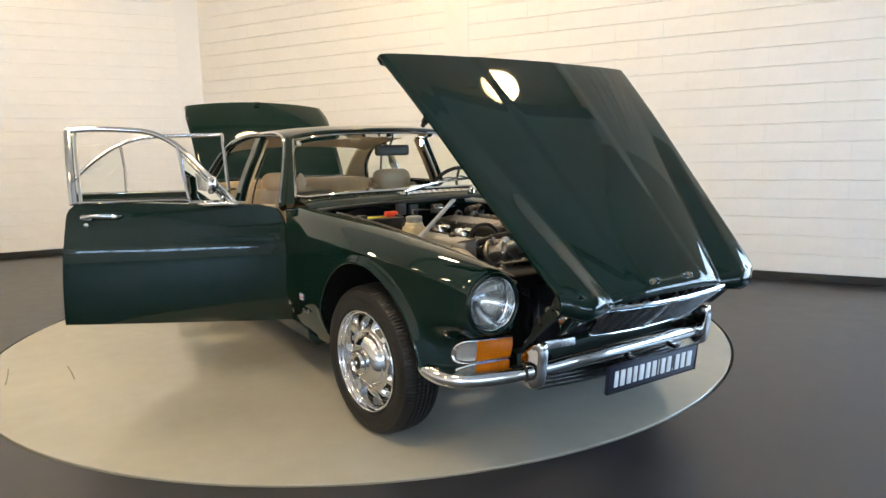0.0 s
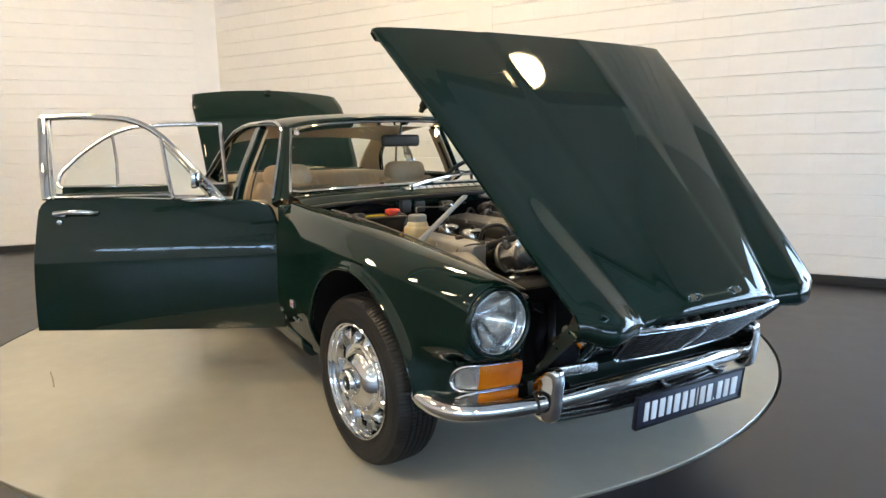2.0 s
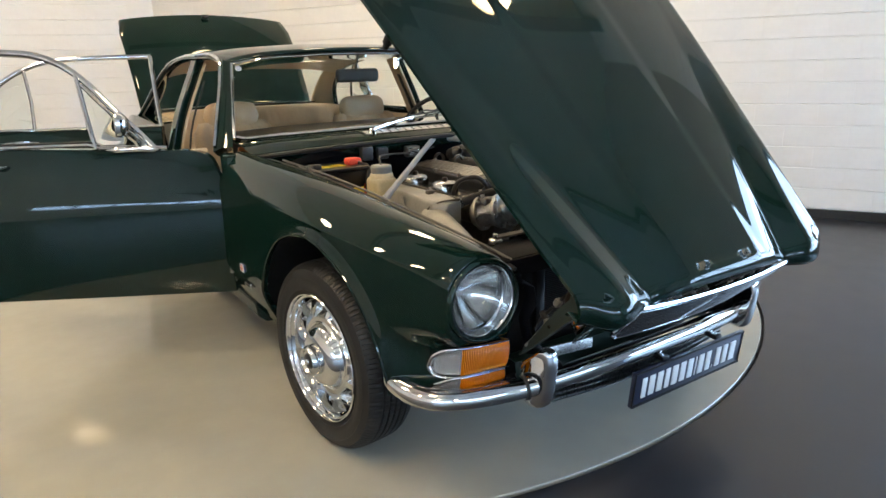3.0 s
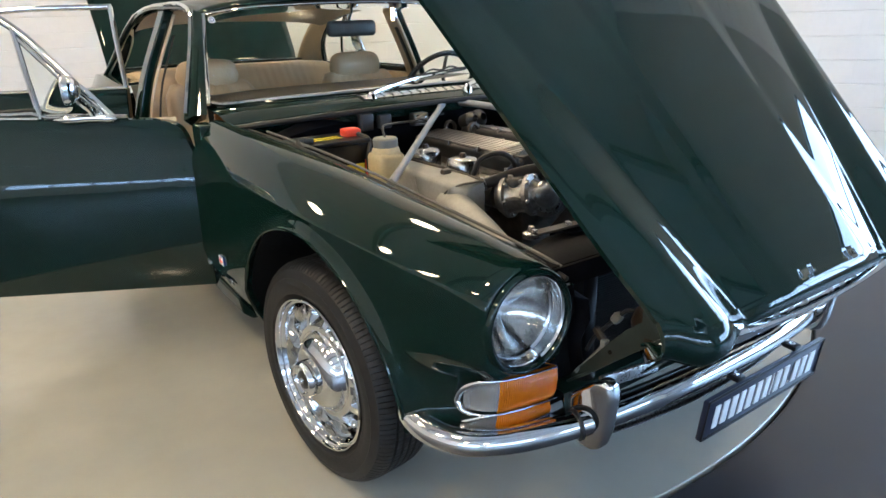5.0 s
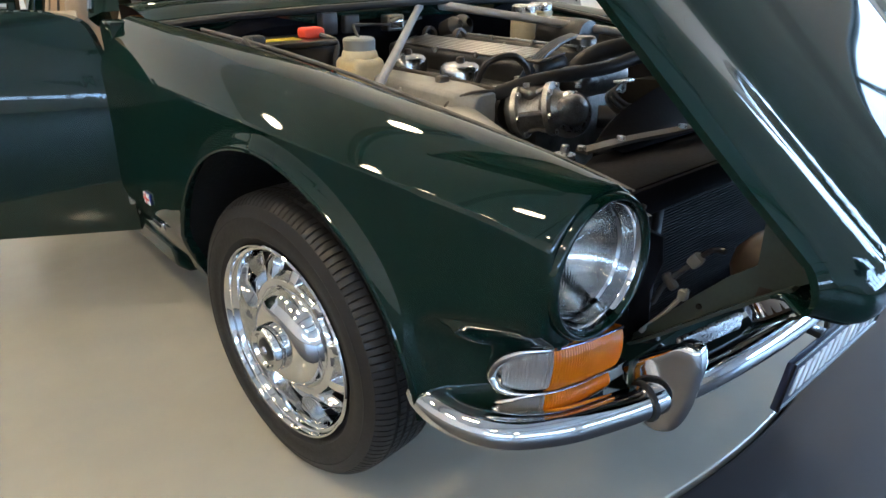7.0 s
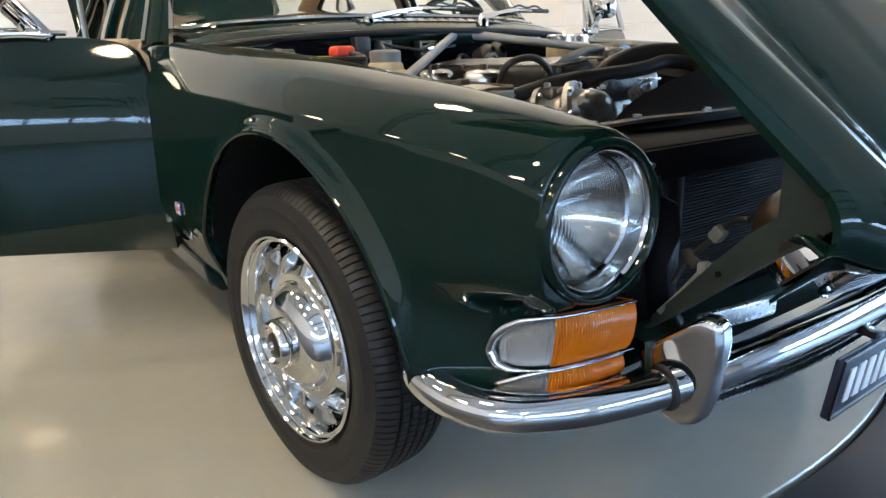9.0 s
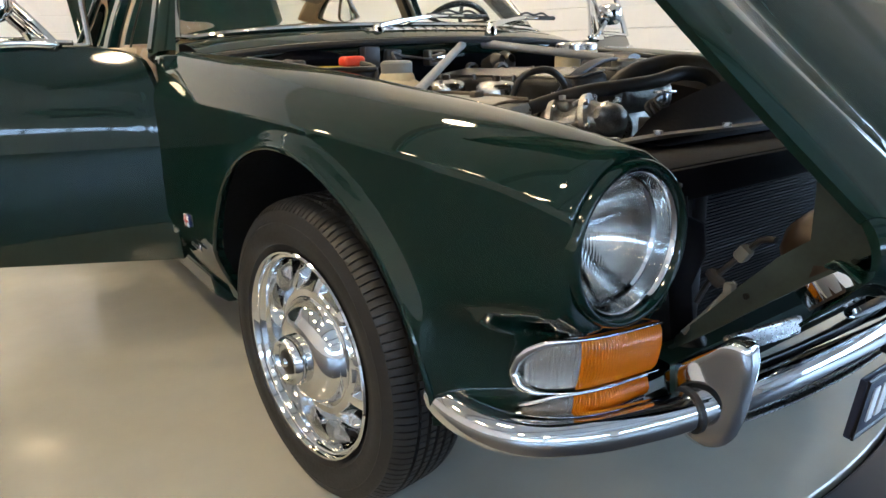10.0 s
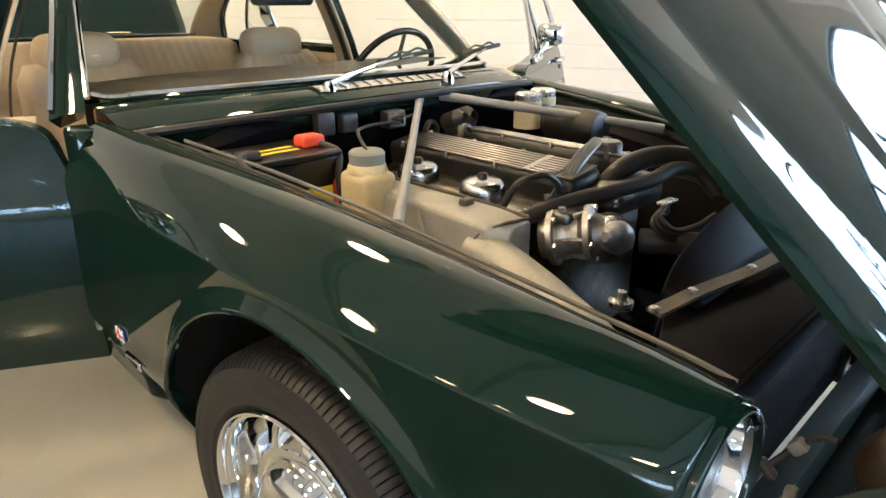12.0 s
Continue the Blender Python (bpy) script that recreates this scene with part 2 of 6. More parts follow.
def mesh_of(name, bm, material, angle=38, fix=True):
    if fix:
        bmesh.ops.recalc_face_normals(bm, faces=list(bm.faces))
    me = bpy.data.meshes.new(name)
    bm.to_mesh(me)
    bm.free()
    for mt in (material if isinstance(material, (list, tuple)) else [material]):
        me.materials.append(mt)
    me.polygons.foreach_set("use_smooth", [True] * len(me.polygons))
    me.set_sharp_from_angle(angle=radians(angle))
    return me


def part(name, bm, material, parent=None, label="", angle=38, thick=0.0, offset=0.0, bevel=0.0, sub=0):
    ob = new(name, mesh_of(name, bm, material, angle))
    ob.parent = parent
    if label:
        ob["label"] = label
    if sub:
        md = ob.modifiers.new("smooth", "SUBSURF")
        md.levels = md.render_levels = sub
    if thick:
        md = ob.modifiers.new("thickness", "SOLIDIFY")
        md.thickness, md.offset = thick, offset
    if bevel:
        md = ob.modifiers.new("edge", "BEVEL")
        md.width, md.segments, md.limit_method = bevel, 2, "ANGLE"
    return ob


def thing(name, label, category, at=(0, 0, 0), group="", kind=""):
    ob = new(name)
    ob.location = at
    return tagged(ob, label, category, group, kind)


def setting(name, bm, material, label, category="", angle=38):
    return tagged(part(name, bm, material, angle=angle), label, category or name.split("_")[0], kind="structure")


# ---- the hall ----
CORNER = Vector((0.20, 6.88, 0))
RIGHT_DIR = Vector((4.29, -7.61, 0)).normalized()
LEFT_DIR = Vector((-2.39, 0.28, 0)).normalized()
RIGHT_LEN, LEFT_LEN, COURSE = 8.5, 9.3, 0.1625
right_end, left_end = CORNER + RIGHT_DIR * RIGHT_LEN, CORNER + LEFT_DIR * LEFT_LEN

TT_C, TT_R = (0.093, 1.702), 2.366

floor = setting("floor", lathe([(TT_R + 0.014, -0.3), (TT_R + 0.014, -0.004), (TT_R + 0.016, -0.002), (6, -0.002), (26, -0.002)], 128, pose(*TT_C, 0)), FLOOR,
                "dark grey sealed epoxy floor of a showroom hall", "floor")
part("turntable_pit", lathe([(0.01, -0.03), (TT_R + 0.02, -0.03)], 96, pose(*TT_C, 0)), GAP, floor)
turntable = setting("turntable", lathe([(0.001, 0.0), (1.2, 0.0), (TT_R - 0.003, 0.0), (TT_R, -0.003), (TT_R, -0.025)], 160, pose(*TT_C, 0)), TABLE,
                    "round cream epoxy turntable let into the floor", "turntable")
for a, b in (((-1.84, 1.83), (-1.82, 1.55)), ((-2.13, 1.98), (-2.14, 1.66))):
    a, b = Vector((*a, 0.0015)), Vector((*b, 0.0015))
    part("scuff_mark", tube([a, a.lerp(b, 0.5) + Vector((0.003, 0, 0)), b], 0.0035, 6, flat=0.3, up=(1, 0, 0)), SCRATCH, turntable)


def wall_slab(name, a, b, z0, z1, label, thick=0.25, outward=None, material=None):
    a, b = Vector(a), Vector(b)
    d = (b - a).normalized()
    n = outward or Vector((d.y, -d.x, 0))
    rows = [[a + Vector((0, 0, z)), b + Vector((0, 0, z)), b + n * thick + Vector((0, 0, z)), a + n * thick + Vector((0, 0, z))] for z in (z0, z1)]
    return setting(name, grid(rows, loop=True, ends=True), material or WALL, label, "wall")


out_r = Vector((-RIGHT_DIR.y, RIGHT_DIR.x, 0))
out_l = Vector((LEFT_DIR.y, -LEFT_DIR.x, 0))
wall_right = wall_slab("wall_right", CORNER, right_end, -0.03, ROOF_Z, "white painted block wall behind the car", outward=out_r)
wall_left = wall_slab("wall_left", CORNER, left_end, -0.03, ROOF_Z, "white painted block wall beside the corner column", outward=out_l)


def holed_wall(name, a, b, z0, z1, holes, label, outward, material=None):
    """A wall with rectangular openings (from, to, low, high) along it, built from piers and spandrels."""
    a, b = Vector(a), Vector(b)
    d = (b - a).normalized()
    length = (b - a).length
    bm = bmesh.new()

    def block(u0, u1, w0, w1):
        rows = [[a + d * u0 + Vector((0, 0, w)), a + d * u1 + Vector((0, 0, w)), a + d * u1 + outward * 0.25 + Vector((0, 0, w)), a + d * u0 + outward * 0.25 + Vector((0, 0, w))] for w in (w0, w1)]
        grid(rows, bm, loop=True, ends=True)
    u = 0.0
    for u0, u1, w0, w1 in holes:
        block(u, u0, z0, z1)
        block(u0, u1, z0, w0)
        block(u0, u1, w1, z1)
        u = u1
    block(u, length, z0, z1)
    return setting(name, bm, material or WALL, label, "wall")


def hall_window(name, a, d, u0, u1, w0, w1, outward, cols, rails):
    a = Vector(a)
    frame_ob = thing(name, "tall steel-framed window with grey glazing bars", "window", kind="structure")
    for i in range(cols + 1):
        p = a + d * lerp(u0, u1, i / cols) + outward * 0.10
        part("glazing_bar", tube([p + Vector((0, 0, w0)), p + Vector((0, 0, w1))], 0.035, 6), STEELWORK, frame_ob)
    for i in range(rails + 1):
        z = lerp(w0, w1, i / rails)
        part("rail", tube([a + d * u0 + outward * 0.10 + Vector((0, 0, z)), a + d * u1 + outward * 0.10 + Vector((0, 0, z))], 0.035, 6), STEELWORK, frame_ob)


e0, e1 = right_end.copy(), Vector((5.0, SOUTH_Y, 0))
east_d = (e1 - e0).normalized()
east_out = Vector((-east_d.y, east_d.x, 0))
# this wall is out of view; its grey is chosen to darken the bonnet's reflection
holed_wall("wall_east", e0, e1, -0.03, ROOF_Z, [(0.15, 7.2, 0.75, 2.42)], "unseen hall wall toned grey to dim bonnet reflections, with a band of tall windows", east_out, EAST_TONE)
hall_window("window_east", e0, east_d, 0.15, 7.2, 0.75, 2.42, east_out, 8, 2)
s0, s1 = Vector((5.0, SOUTH_Y, 0)), Vector((WEST_X, SOUTH_Y, 0))
holed_wall("wall_south", s0, s1, -0.03, ROOF_Z, [(1.0, 6.4, 1.7, 2.7), (7.2, 13.4, 1.7, 2.7)], "white hall wall with a strip of high windows", Vector((0, -1, 0)))
hall_window("window_south", s0, Vector((-1, 0, 0)), 1.0, 6.4, 1.7, 2.7, Vector((0, -1, 0)), 6, 1)
hall_window("window_south_west", s0, Vector((-1, 0, 0)), 7.2, 13.4, 1.7, 2.7, Vector((0, -1, 0)), 6, 1)
holed_wall("wall_west", s1, left_end, -0.03, ROOF_Z, [(0.6, 6.0, 1.7, 2.7)], "white hall wall with a strip of windows", Vector((-1, 0, 0)))
west_d = (left_end - s1).normalized()
hall_window("window_west", s1, west_d, 0.6, 6.0, 1.7, 2.7, Vector((-1, 0, 0)), 6, 1)
setting("backdrop_west", grid([[(WEST_X - 1.2, -12, 0), (WEST_X - 1.2, 4, 0)], [(WEST_X - 1.2, -12, 5), (WEST_X - 1.2, 4, 5)]]), SKYGLOW, "bright overcast daylight outside the windows", "backdrop")
setting("backdrop_east", grid([[(EAST_X, 1.5, -1), (EAST_X, -12, -1)], [(EAST_X, 1.5, 5), (EAST_X, -12, 5)]]), SKYGLOW, "bright overcast daylight outside the windows", "backdrop")
setting("backdrop_south", grid([[(10, SOUTH_Y - 1.2, 0), (-10, SOUTH_Y - 1.2, 0)], [(10, SOUTH_Y - 1.2, 6), (-10, SOUTH_Y - 1.2, 6)]]), SKYGLOW, "bright overcast daylight outside the windows", "backdrop")

roof_bm = box((0, -1.5, ROOF_Z + 0.1), (19.5, 22, 0.2))
setting("ceiling", roof_bm, ROOFING, "grey sheeted hall roof with steel trusses", "ceiling")
beam = thing("roof_beam", "grey painted steel roof beam", "beam", group="roof beams", kind="structure")
part("flange", box((0, 0, 0.11), (18.4, 0.18, 0.014)), BEAM, beam)
part("flange", box((0, 0, -0.11), (18.4, 0.18, 0.014)), BEAM, beam)
part("web", box((0, 0, 0), (18.4, 0.012, 0.22)), BEAM, beam)
beam.location = (0, -9, ROOF_Z - 0.13)
for y in (-6.0, -3.0, 0.0, 3.0):
    copy_thing(beam, pose(0, y, ROOF_Z - 0.13))

# bell lamps; two of them are added as fill light
def pendant(glow, label):
    lamp = thing("pendant_lamp", label, "lamp", group="bell lamps")
    part("bell", lathe([(0.03, 0.30), (0.07, 0.28), (0.13, 0.22), (0.20, 0.16), (0.26, 0.11), (0.265, 0.10), (0.255, 0.10), (0.19, 0.15), (0.12, 0.20)], 28), LAMP_BELL, lamp)
    part("bulb_glass", lathe([(0.001, 0.0), (0.10, 0.006), (0.18, 0.03), (0.225, 0.065), (0.21, 0.10), (0.16, 0.125), (0.10, 0.135)], 28), glow, lamp, "glowing warm white opal glass")
    part("cord", tube([(0, 0, 0.27), (0, 0, ROOF_Z - LAMP_Z)], 0.006, 6), SEAL, lamp)
    return lamp


lamp = pendant(LAMPGLOW, "warm glowing opal glass lamp hanging from the roof")
# (0.7, 2.6) and (-4.1, 0.6) are added: fill for the cabin and left side
LAMPS = [(-2.6, -0.9), (-5.6, -0.9), (-2.8, 2.1), (0.7, 2.6), (-2.6, 4.6),
         (-5.6, -3.9), (-5.6, -6.9), (-4.1, 0.6)]
lamp.location = (*LAMPS[0], LAMP_Z)
for x, y in LAMPS[1:]:
    copy_thing(lamp, pose(x, y, LAMP_Z))
dim_lamp = pendant(LAMPGLOW_SOFT, "dim yellowish opal glass lamp hanging from the roof")
dim_lamp.location = (2.03, 0.25, LAMP_Z)


# wall blocks, smooth columns and the dark skirting
def block_mesh(name, w, h, depth=0.010, inset=0.004):
    bm = bmesh.new()
    back = [bm.verts.new((x, 0, z)) for x, z in ((0, 0), (w, 0), (w, h), (0, h))]
    mid = [bm.verts.new((x, -depth + inset, z)) for x, z in ((0, 0), (w, 0), (w, h), (0, h))]
    front = [bm.verts.new((x, -depth, z)) for x, z in ((0.0004, inset), (w - 0.0004, inset), (w - 0.0004, h - inset), (0.0004, h - inset))]
    for i in range(4):
        j = (i + 1) % 4
        bm.faces.new((back[i], back[j], mid[j], mid[i]))
        bm.faces.new((mid[i], mid[j], front[j], front[i]))
    bm.faces.new(front)
    return mesh_of(name, bm, BLOCK, 20)


def block_wall(wall, start, d, inward, length, columns, courses, single):
    """Courses of painted blocks on a wall; those within the stretch 'single' are separate pieces."""
    rot = Matrix((d, -inward, Vector((0, 0, 1)))).transposed().to_4x4()
    blen, gap_h, gap_v = 0.44, 0.005, 0.0004
    kinds = {}
    rest = bmesh.new()
    made = 0
    rnd = random.Random(5)
    for c in range(courses):
        z = 0.075 + c * COURSE
        spans = []
        prev = 0.0
        for a, b in columns + [(length, length)]:
            x = prev + (0.22 if c % 2 else 0.44)
            lo = prev
            while x < a - 0.1:
                spans.append((lo, x))
                lo, x = x, x + blen
            if a - lo > 0.02:
                spans.append((lo, a))
            prev = b
        for lo, hi in spans:
            w = round(hi - lo - gap_v, 3)
            h = COURSE - gap_h
            p = start + d * (lo + gap_v / 2) + inward * rnd.uniform(-0.0004, 0.0004) + Vector((0, 0, z))
            if single[0] <= lo <= single[1] and c < single[2] and made < 300:
                if w not in kinds:
                    kinds[w] = block_mesh("block", w, h)
                ob = new("block", kinds[w])
                ob.parent = wall
                ob.matrix_basis = Matrix.Translation(p) @ rot
                made += 1
            else:
                m = Matrix.Translation(p) @ rot
                f = [rest.verts.new(m @ Vector(q)) for q in ((0, -0.006, 0), (w, -0.006, 0), (w, -0.006, h), (0, -0.006, h), (0.0004, -0.01, 0.004), (w - 0.0004, -0.01, 0.004), (w - 0.0004, -0.01, h - 0.004), (0.0004, -0.01, h - 0.004),
                                                              (0, 0, 0), (w, 0, 0), (w, 0, h), (0, 0, h))]
                for q in ((4, 5, 6, 7), (0, 1, 5, 4), (1, 2, 6, 5), (2, 3, 7, 6), (3, 0, 4, 7), (8, 9, 1, 0), (9, 10, 2, 1), (10, 11, 3, 2), (11, 8, 0, 3)):
                    rest.faces.new([f[i] for i in q])
    tagged(part("block_courses", rest, BLOCK, wall, angle=20), kind="stuff")


def column(name, start, d, inward, u0, u1):
    rows = [[start + d * u0 + Vector((0, 0, z)), start + d * u0 + inward * 0.013 + Vector((0, 0, z)), start + d * u1 + inward * 0.013 + Vector((0, 0, z)), start + d * u1 + Vector((0, 0, z))] for z in (0, ROOF_Z)]
    setting(name, grid(rows), WALL, "smooth white painted concrete column strip", "column")


COL2 = (3.70, 3.99)
column("column_corner_left", CORNER, LEFT_DIR, -out_l, 0.0, 0.28)
column("column_right", CORNER, RIGHT_DIR, -out_r, *COL2)
for name, d, inward, length in (("baseboard_right", RIGHT_DIR, -out_r, RIGHT_LEN), ("baseboard_left", LEFT_DIR, -out_l, LEFT_LEN)):
    a, b = CORNER + d * 0.0, CORNER + d * length
    prof = [(0.0, 0.0), (0.030, 0.0), (0.030, 0.055), (0.022, 0.070), (0.0, 0.070)]
    rows = [[p + inward * q[0] + Vector((0, 0, q[1])) for q in prof] for p in (a, b)]
    setting(name, grid(rows, loop=True, ends=True), GAP, "thin dark skirting along the block wall", "baseboard")


# ---- the car: nose towards -y, front axle over y = 0 ----
car = thing("car", "dark green vintage saloon with bonnet, boot and doors open", "car")

W_ZC = spl((-0.66, 0.776), (-0.55, 0.801), (-0.40, 0.826), (-0.20, 0.852), (0.0, 0.875), (0.25, 0.895), (0.50, 0.912), (0.76, 0.928), (0.80, 0.9305))
W_XC = spl((-0.66, 0.585), (-0.55, 0.600), (-0.40, 0.622), (-0.20, 0.648), (0.0, 0.668), (0.25, 0.695), (0.50, 0.722), (0.76, 0.745), (0.80, 0.749))
W_XI = spl((-0.66, 0.490), (-0.55, 0.508), (-0.40, 0.548), (-0.20, 0.585), (0.0, 0.612), (0.25, 0.645), (0.50, 0.680), (0.76, 0.715), (0.80, 0.7205))
W_ZI = spl((-0.66, 0.718), (-0.55, 0.748), (-0.40, 0.785), (-0.20, 0.822), (0.0, 0.852), (0.25, 0.881), (0.50, 0.902), (0.76, 0.918), (0.80, 0.9205))
W_XO = spl((-0.66, 0.700), (-0.55, 0.738), (-0.40, 0.783), (-0.20, 0.817), (0.0, 0.836), (0.25, 0.850), (0.50, 0.858), (0.76, 0.858), (0.80, 0.8575))
ARCH_C, ARCH_F, ARCH_R, ARCH_H = (-0.045, 0.36), 0.398, 0.375, 0.391


def arch_z(y):
    a = ARCH_F if y < ARCH_C[0] else ARCH_R
    q = 1 - ((y - ARCH_C[0]) / a) ** 2
    return ARCH_C[1] + ARCH_H * math.sqrt(q) if q > 0 else None


def arch_gap(y, z):
    a = ARCH_F if y < ARCH_C[0] else ARCH_R
    r = math.hypot((y - ARCH_C[0]) / a, max(0.0, z - ARCH_C[1]) / ARCH_H)
    return (r - 1) * 0.41


W_ZW = spl((-0.66, 0.700), (-0.56, 0.738), (-0.45, 0.760), (-0.30, 0.776), (-0.15, 0.787), (0.0, 0.795), (0.40, 0.807), (0.76, 0.810), (0.80, 0.8105))
W_A = spl((-0.66, radians(80)), (-0.56, radians(66)), (-0.45, radians(54)), (-0.30, radians(48)), (-0.12, radians(44)), (0.0, radians(42)), (0.76, radians(40)))


# plan of the wing's corner below the headlight, where the lamps wrap round
CORNER_X = spl((0, 0.770), (0.35, 0.742), (0.7, 0.706), (1, 0.672))
CORNER_Y = spl((0, -0.42), (0.35, -0.466), (0.7, -0.506), (1, -0.540))
LAMP_Y = spl((0.47, -0.602), (0.54, -0.600), (0.59, -0.594), (0.632, -0.581), (0.655, -0.563), (0.672, -0.540))


def tuck(y, z):
    """How far the wing turns under, low down behind the wheel."""
    d = max(0.0, 0.49 - z)
    return 0.45 * d * d / (d + 0.03) * sstep(0.10, 0.30, y)


def wing_point(y, z_low, k):
    """k-th of 37 points of the section at y: inner edge, crown, crease, then the side down to z_low."""
    xi, zi, xc, zc, xo, zw = W_XI(y), W_ZI(y), W_XC(y), W_ZC(y), W_XO(y), W_ZW(y)
    xo -= 0.006
    if k <= 4:
        t = k / 4
        x, z = lerp(xi, xc, t), zi + (zc - zi) * math.sin(t * math.pi / 2)
    elif k <= 18:
        t = (k - 4) / 14
        end = W_A(y)
        a = end * (1 - (1 - t) ** 1.3)
        x = xc + (xo - xc) * math.sin(a) / math.sin(end)
        z = zw + (zc - zw) * (math.cos(a) - math.cos(end)) / (1 - math.cos(end))
    else:
        t = ((k - 18) / 18) ** 1.25
        z = lerp(zw, z_low, t)
        x = xo + 0.008 * math.sin(min(1.0, (zw - z) / 0.34) * math.pi / 2) - 0.16 * max(0, 0.45 - z) ** 1.6
    if z < z_low:
        z = z_low
    d = arch_gap(y, z)
    if z > 0.30 and d < 0.2:
        x += 0.012 * (1 - sstep(0.010, 0.036, d)) * (1 - sstep(0.70, 0.775, z) * 0.3) + 0.004 * (1 - sstep(0.0, 0.012, d))
    x -= tuck(y, z)
    q = min(1.0, max(0.0, (-0.42 - y) / 0.235))
    b = sstep(0.590, 0.515, z) * sstep(0.0, 0.25, q)
    return lerp(x, CORNER_X(q), b), lerp(y, CORNER_Y(q), b), z


def front_wing(sx):
    ys = [-0.634, -0.61, -0.58, -0.545, -0.51]
    lows = [0.36, 0.36, 0.36, 0.36, 0.36]
    for i in range(49):
        a = math.pi * i / 48
        y = ARCH_C[0] - (ARCH_F if a < math.pi / 2 else ARCH_R) * math.cos(a) * 0.9995
        ys.append(y)
        lows.append(max(0.36 if i == 0 else 0.25, arch_z(y) if 0 < i < 48 else (0.36 if i == 0 else 0.285)))
    for y in (0.36, 0.42, 0.48, 0.54, 0.60, 0.66, 0.72, 0.76, 0.782):
        ys.append(y)
        lows.append(0.268)
    rows = []
    for y, zl in zip(ys, lows):
        row = [Vector((sx * p[0], p[1], p[2])) for p in (wing_point(y, zl, k) for k in range(37))]
        inside = arch_z(y) is not None
        last = row[-1]
        row.append(last + Vector((-sx * 0.008, 0, 0.002 if inside else 0.0)))
        row.append(last + Vector((-sx * 0.022, 0, 0.006 if inside else 0.0)))
        # shut-line flange of the bonnet
        first = row[0]
        row = [first + Vector((-sx * 0.034, 0, -0.022)), first + Vector((-sx * 0.008, 0, -0.020)), first + Vector((-sx * 0.002, 0, -0.006))] + row
        rows.append(row)
    bm = grid(rows)
    # nose of the wing, drawn in to the round lamp opening
    c, r = Vector((sx * HL_C[0], 0, HL_C[2])), HL_R
    edge = rows[0][3:40]
    low = edge[-1]
    loop = list(edge)
    for k in range(1, 8):
        x = lerp(abs(low.x), 0.487, k / 7)
        loop.append(Vector((sx * x, LAMP_Y(x), low.z)))
    for k in range(1, 12):
        z = lerp(low.z, edge[0].z, k / 12)
        loop.append(Vector((sx * lerp(0.487, abs(edge[0].x), k / 12), lerp(-0.634, LAMP_Y(0.487), sstep(0.560, 0.520, z)), z)))
    ring_rows = []
    for s in range(15):
        row = []
        for p in loop:
            d = Vector((p.x - c.x, 0, p.z - c.z)).normalized()
            q = Vector((c.x, HL_C[1] + 0.004, c.z)) + d * (r + 0.014)
            t = s / 14
            w = p.lerp(q, t)
            w.y = lerp(p.y, q.y, t) - 0.003 * math.sin(t * math.pi) * sstep(0.52, 0.62, p.z)
            if p.z < 0.60:
                w.y = lerp(p.y, lerp(lerp(p.y, q.y, max(t, sstep(0.50, 0.55, w.z))), LAMP_Y(abs(w.x)), sstep(0.545, 0.527, w.z)), sstep(0.0, 0.45, t))
            row.append(w)
        ring_rows.append(row)
    ring_rows.append([Vector((q.x, q.y + 0.05, q.z)) for q in ring_rows[-1]])
    grid(ring_rows, bm, loop=True)
    bmesh.ops.remove_doubles(bm, verts=list(bm.verts), dist=0.0004)
    ob = part("front_wing", bm, PAINT, car, "glossy dark green front wing with a flared wheel arch", angle=50)
    bead = [r[39] + Vector((-sx * 0.004, 0, 0.0)) for r in rows[6:53]]
    ring = [(r + 0.0175, 0.030), (r + 0.0170, 0.004), (r + 0.0145, -0.004), (r + 0.010, -0.008), (r + 0.006, -0.008), (r + 0.003, -0.004), (r + 0.001, 0.008)]
    part("headlight_surround", lathe([(a, -b) for a, b in ring], 72, Matrix.Translation((c.x, HL_C[1], c.z)) @ Matrix.Rotation(radians(90), 4, "X")), PAINT, ob, "rolled green lip round the headlight", angle=60)
    part("wheel_arch_lip", tube(bead, 0.0055, 8), PAINT, ob)
    seal = [Vector((sx * (W_XI(y) - 0.017), y, W_ZI(y) - 0.009)) for y in np.linspace(-0.63, 0.75, 40)]
    part("bonnet_seal", tube(seal, 0.006, 8), SEAL, ob)
    # pale grey of this rubber lip paints the reflection along the wing's inner edge
    lip = [Vector((sx * (W_XI(y) - 0.033), y, W_ZI(y) - 0.001)) for y in np.linspace(-0.60, 0.56, 40)]
    part("gutter_lip_glint", tube(lip, 0.0045, 6), EDGE_RUBBER_LIT, ob)
    liner = []
    for i in range(33):
        a = math.pi * i / 32
        y = ARCH_C[0] - (ARCH_F if a < math.pi / 2 else ARCH_R) * math.cos(a) * 0.985
        z = ARCH_C[1] + ARCH_H * 0.985 * math.sin(a)
        liner.append([Vector((sx * x, ARCH_C[0] + (y - ARCH_C[0]) * k, ARCH_C[1] + (z - ARCH_C[1]) * k)) for x, k in ((W_XO(y) - 0.004 - tuck(y, z), 1.022), (W_XO(y) - 0.02 - tuck(y, z), 1.022), (0.70, 1.0), (0.56, 0.98), (0.46, 0.97), (0.44, 0.80), (0.43, 0.30))])
    bl = grid(liner)
    part("wheel_arch_liner", bl, BLACK_MATT, ob)
    return ob


HL_C, HL_R = (0.591, -0.642, 0.657), 0.098


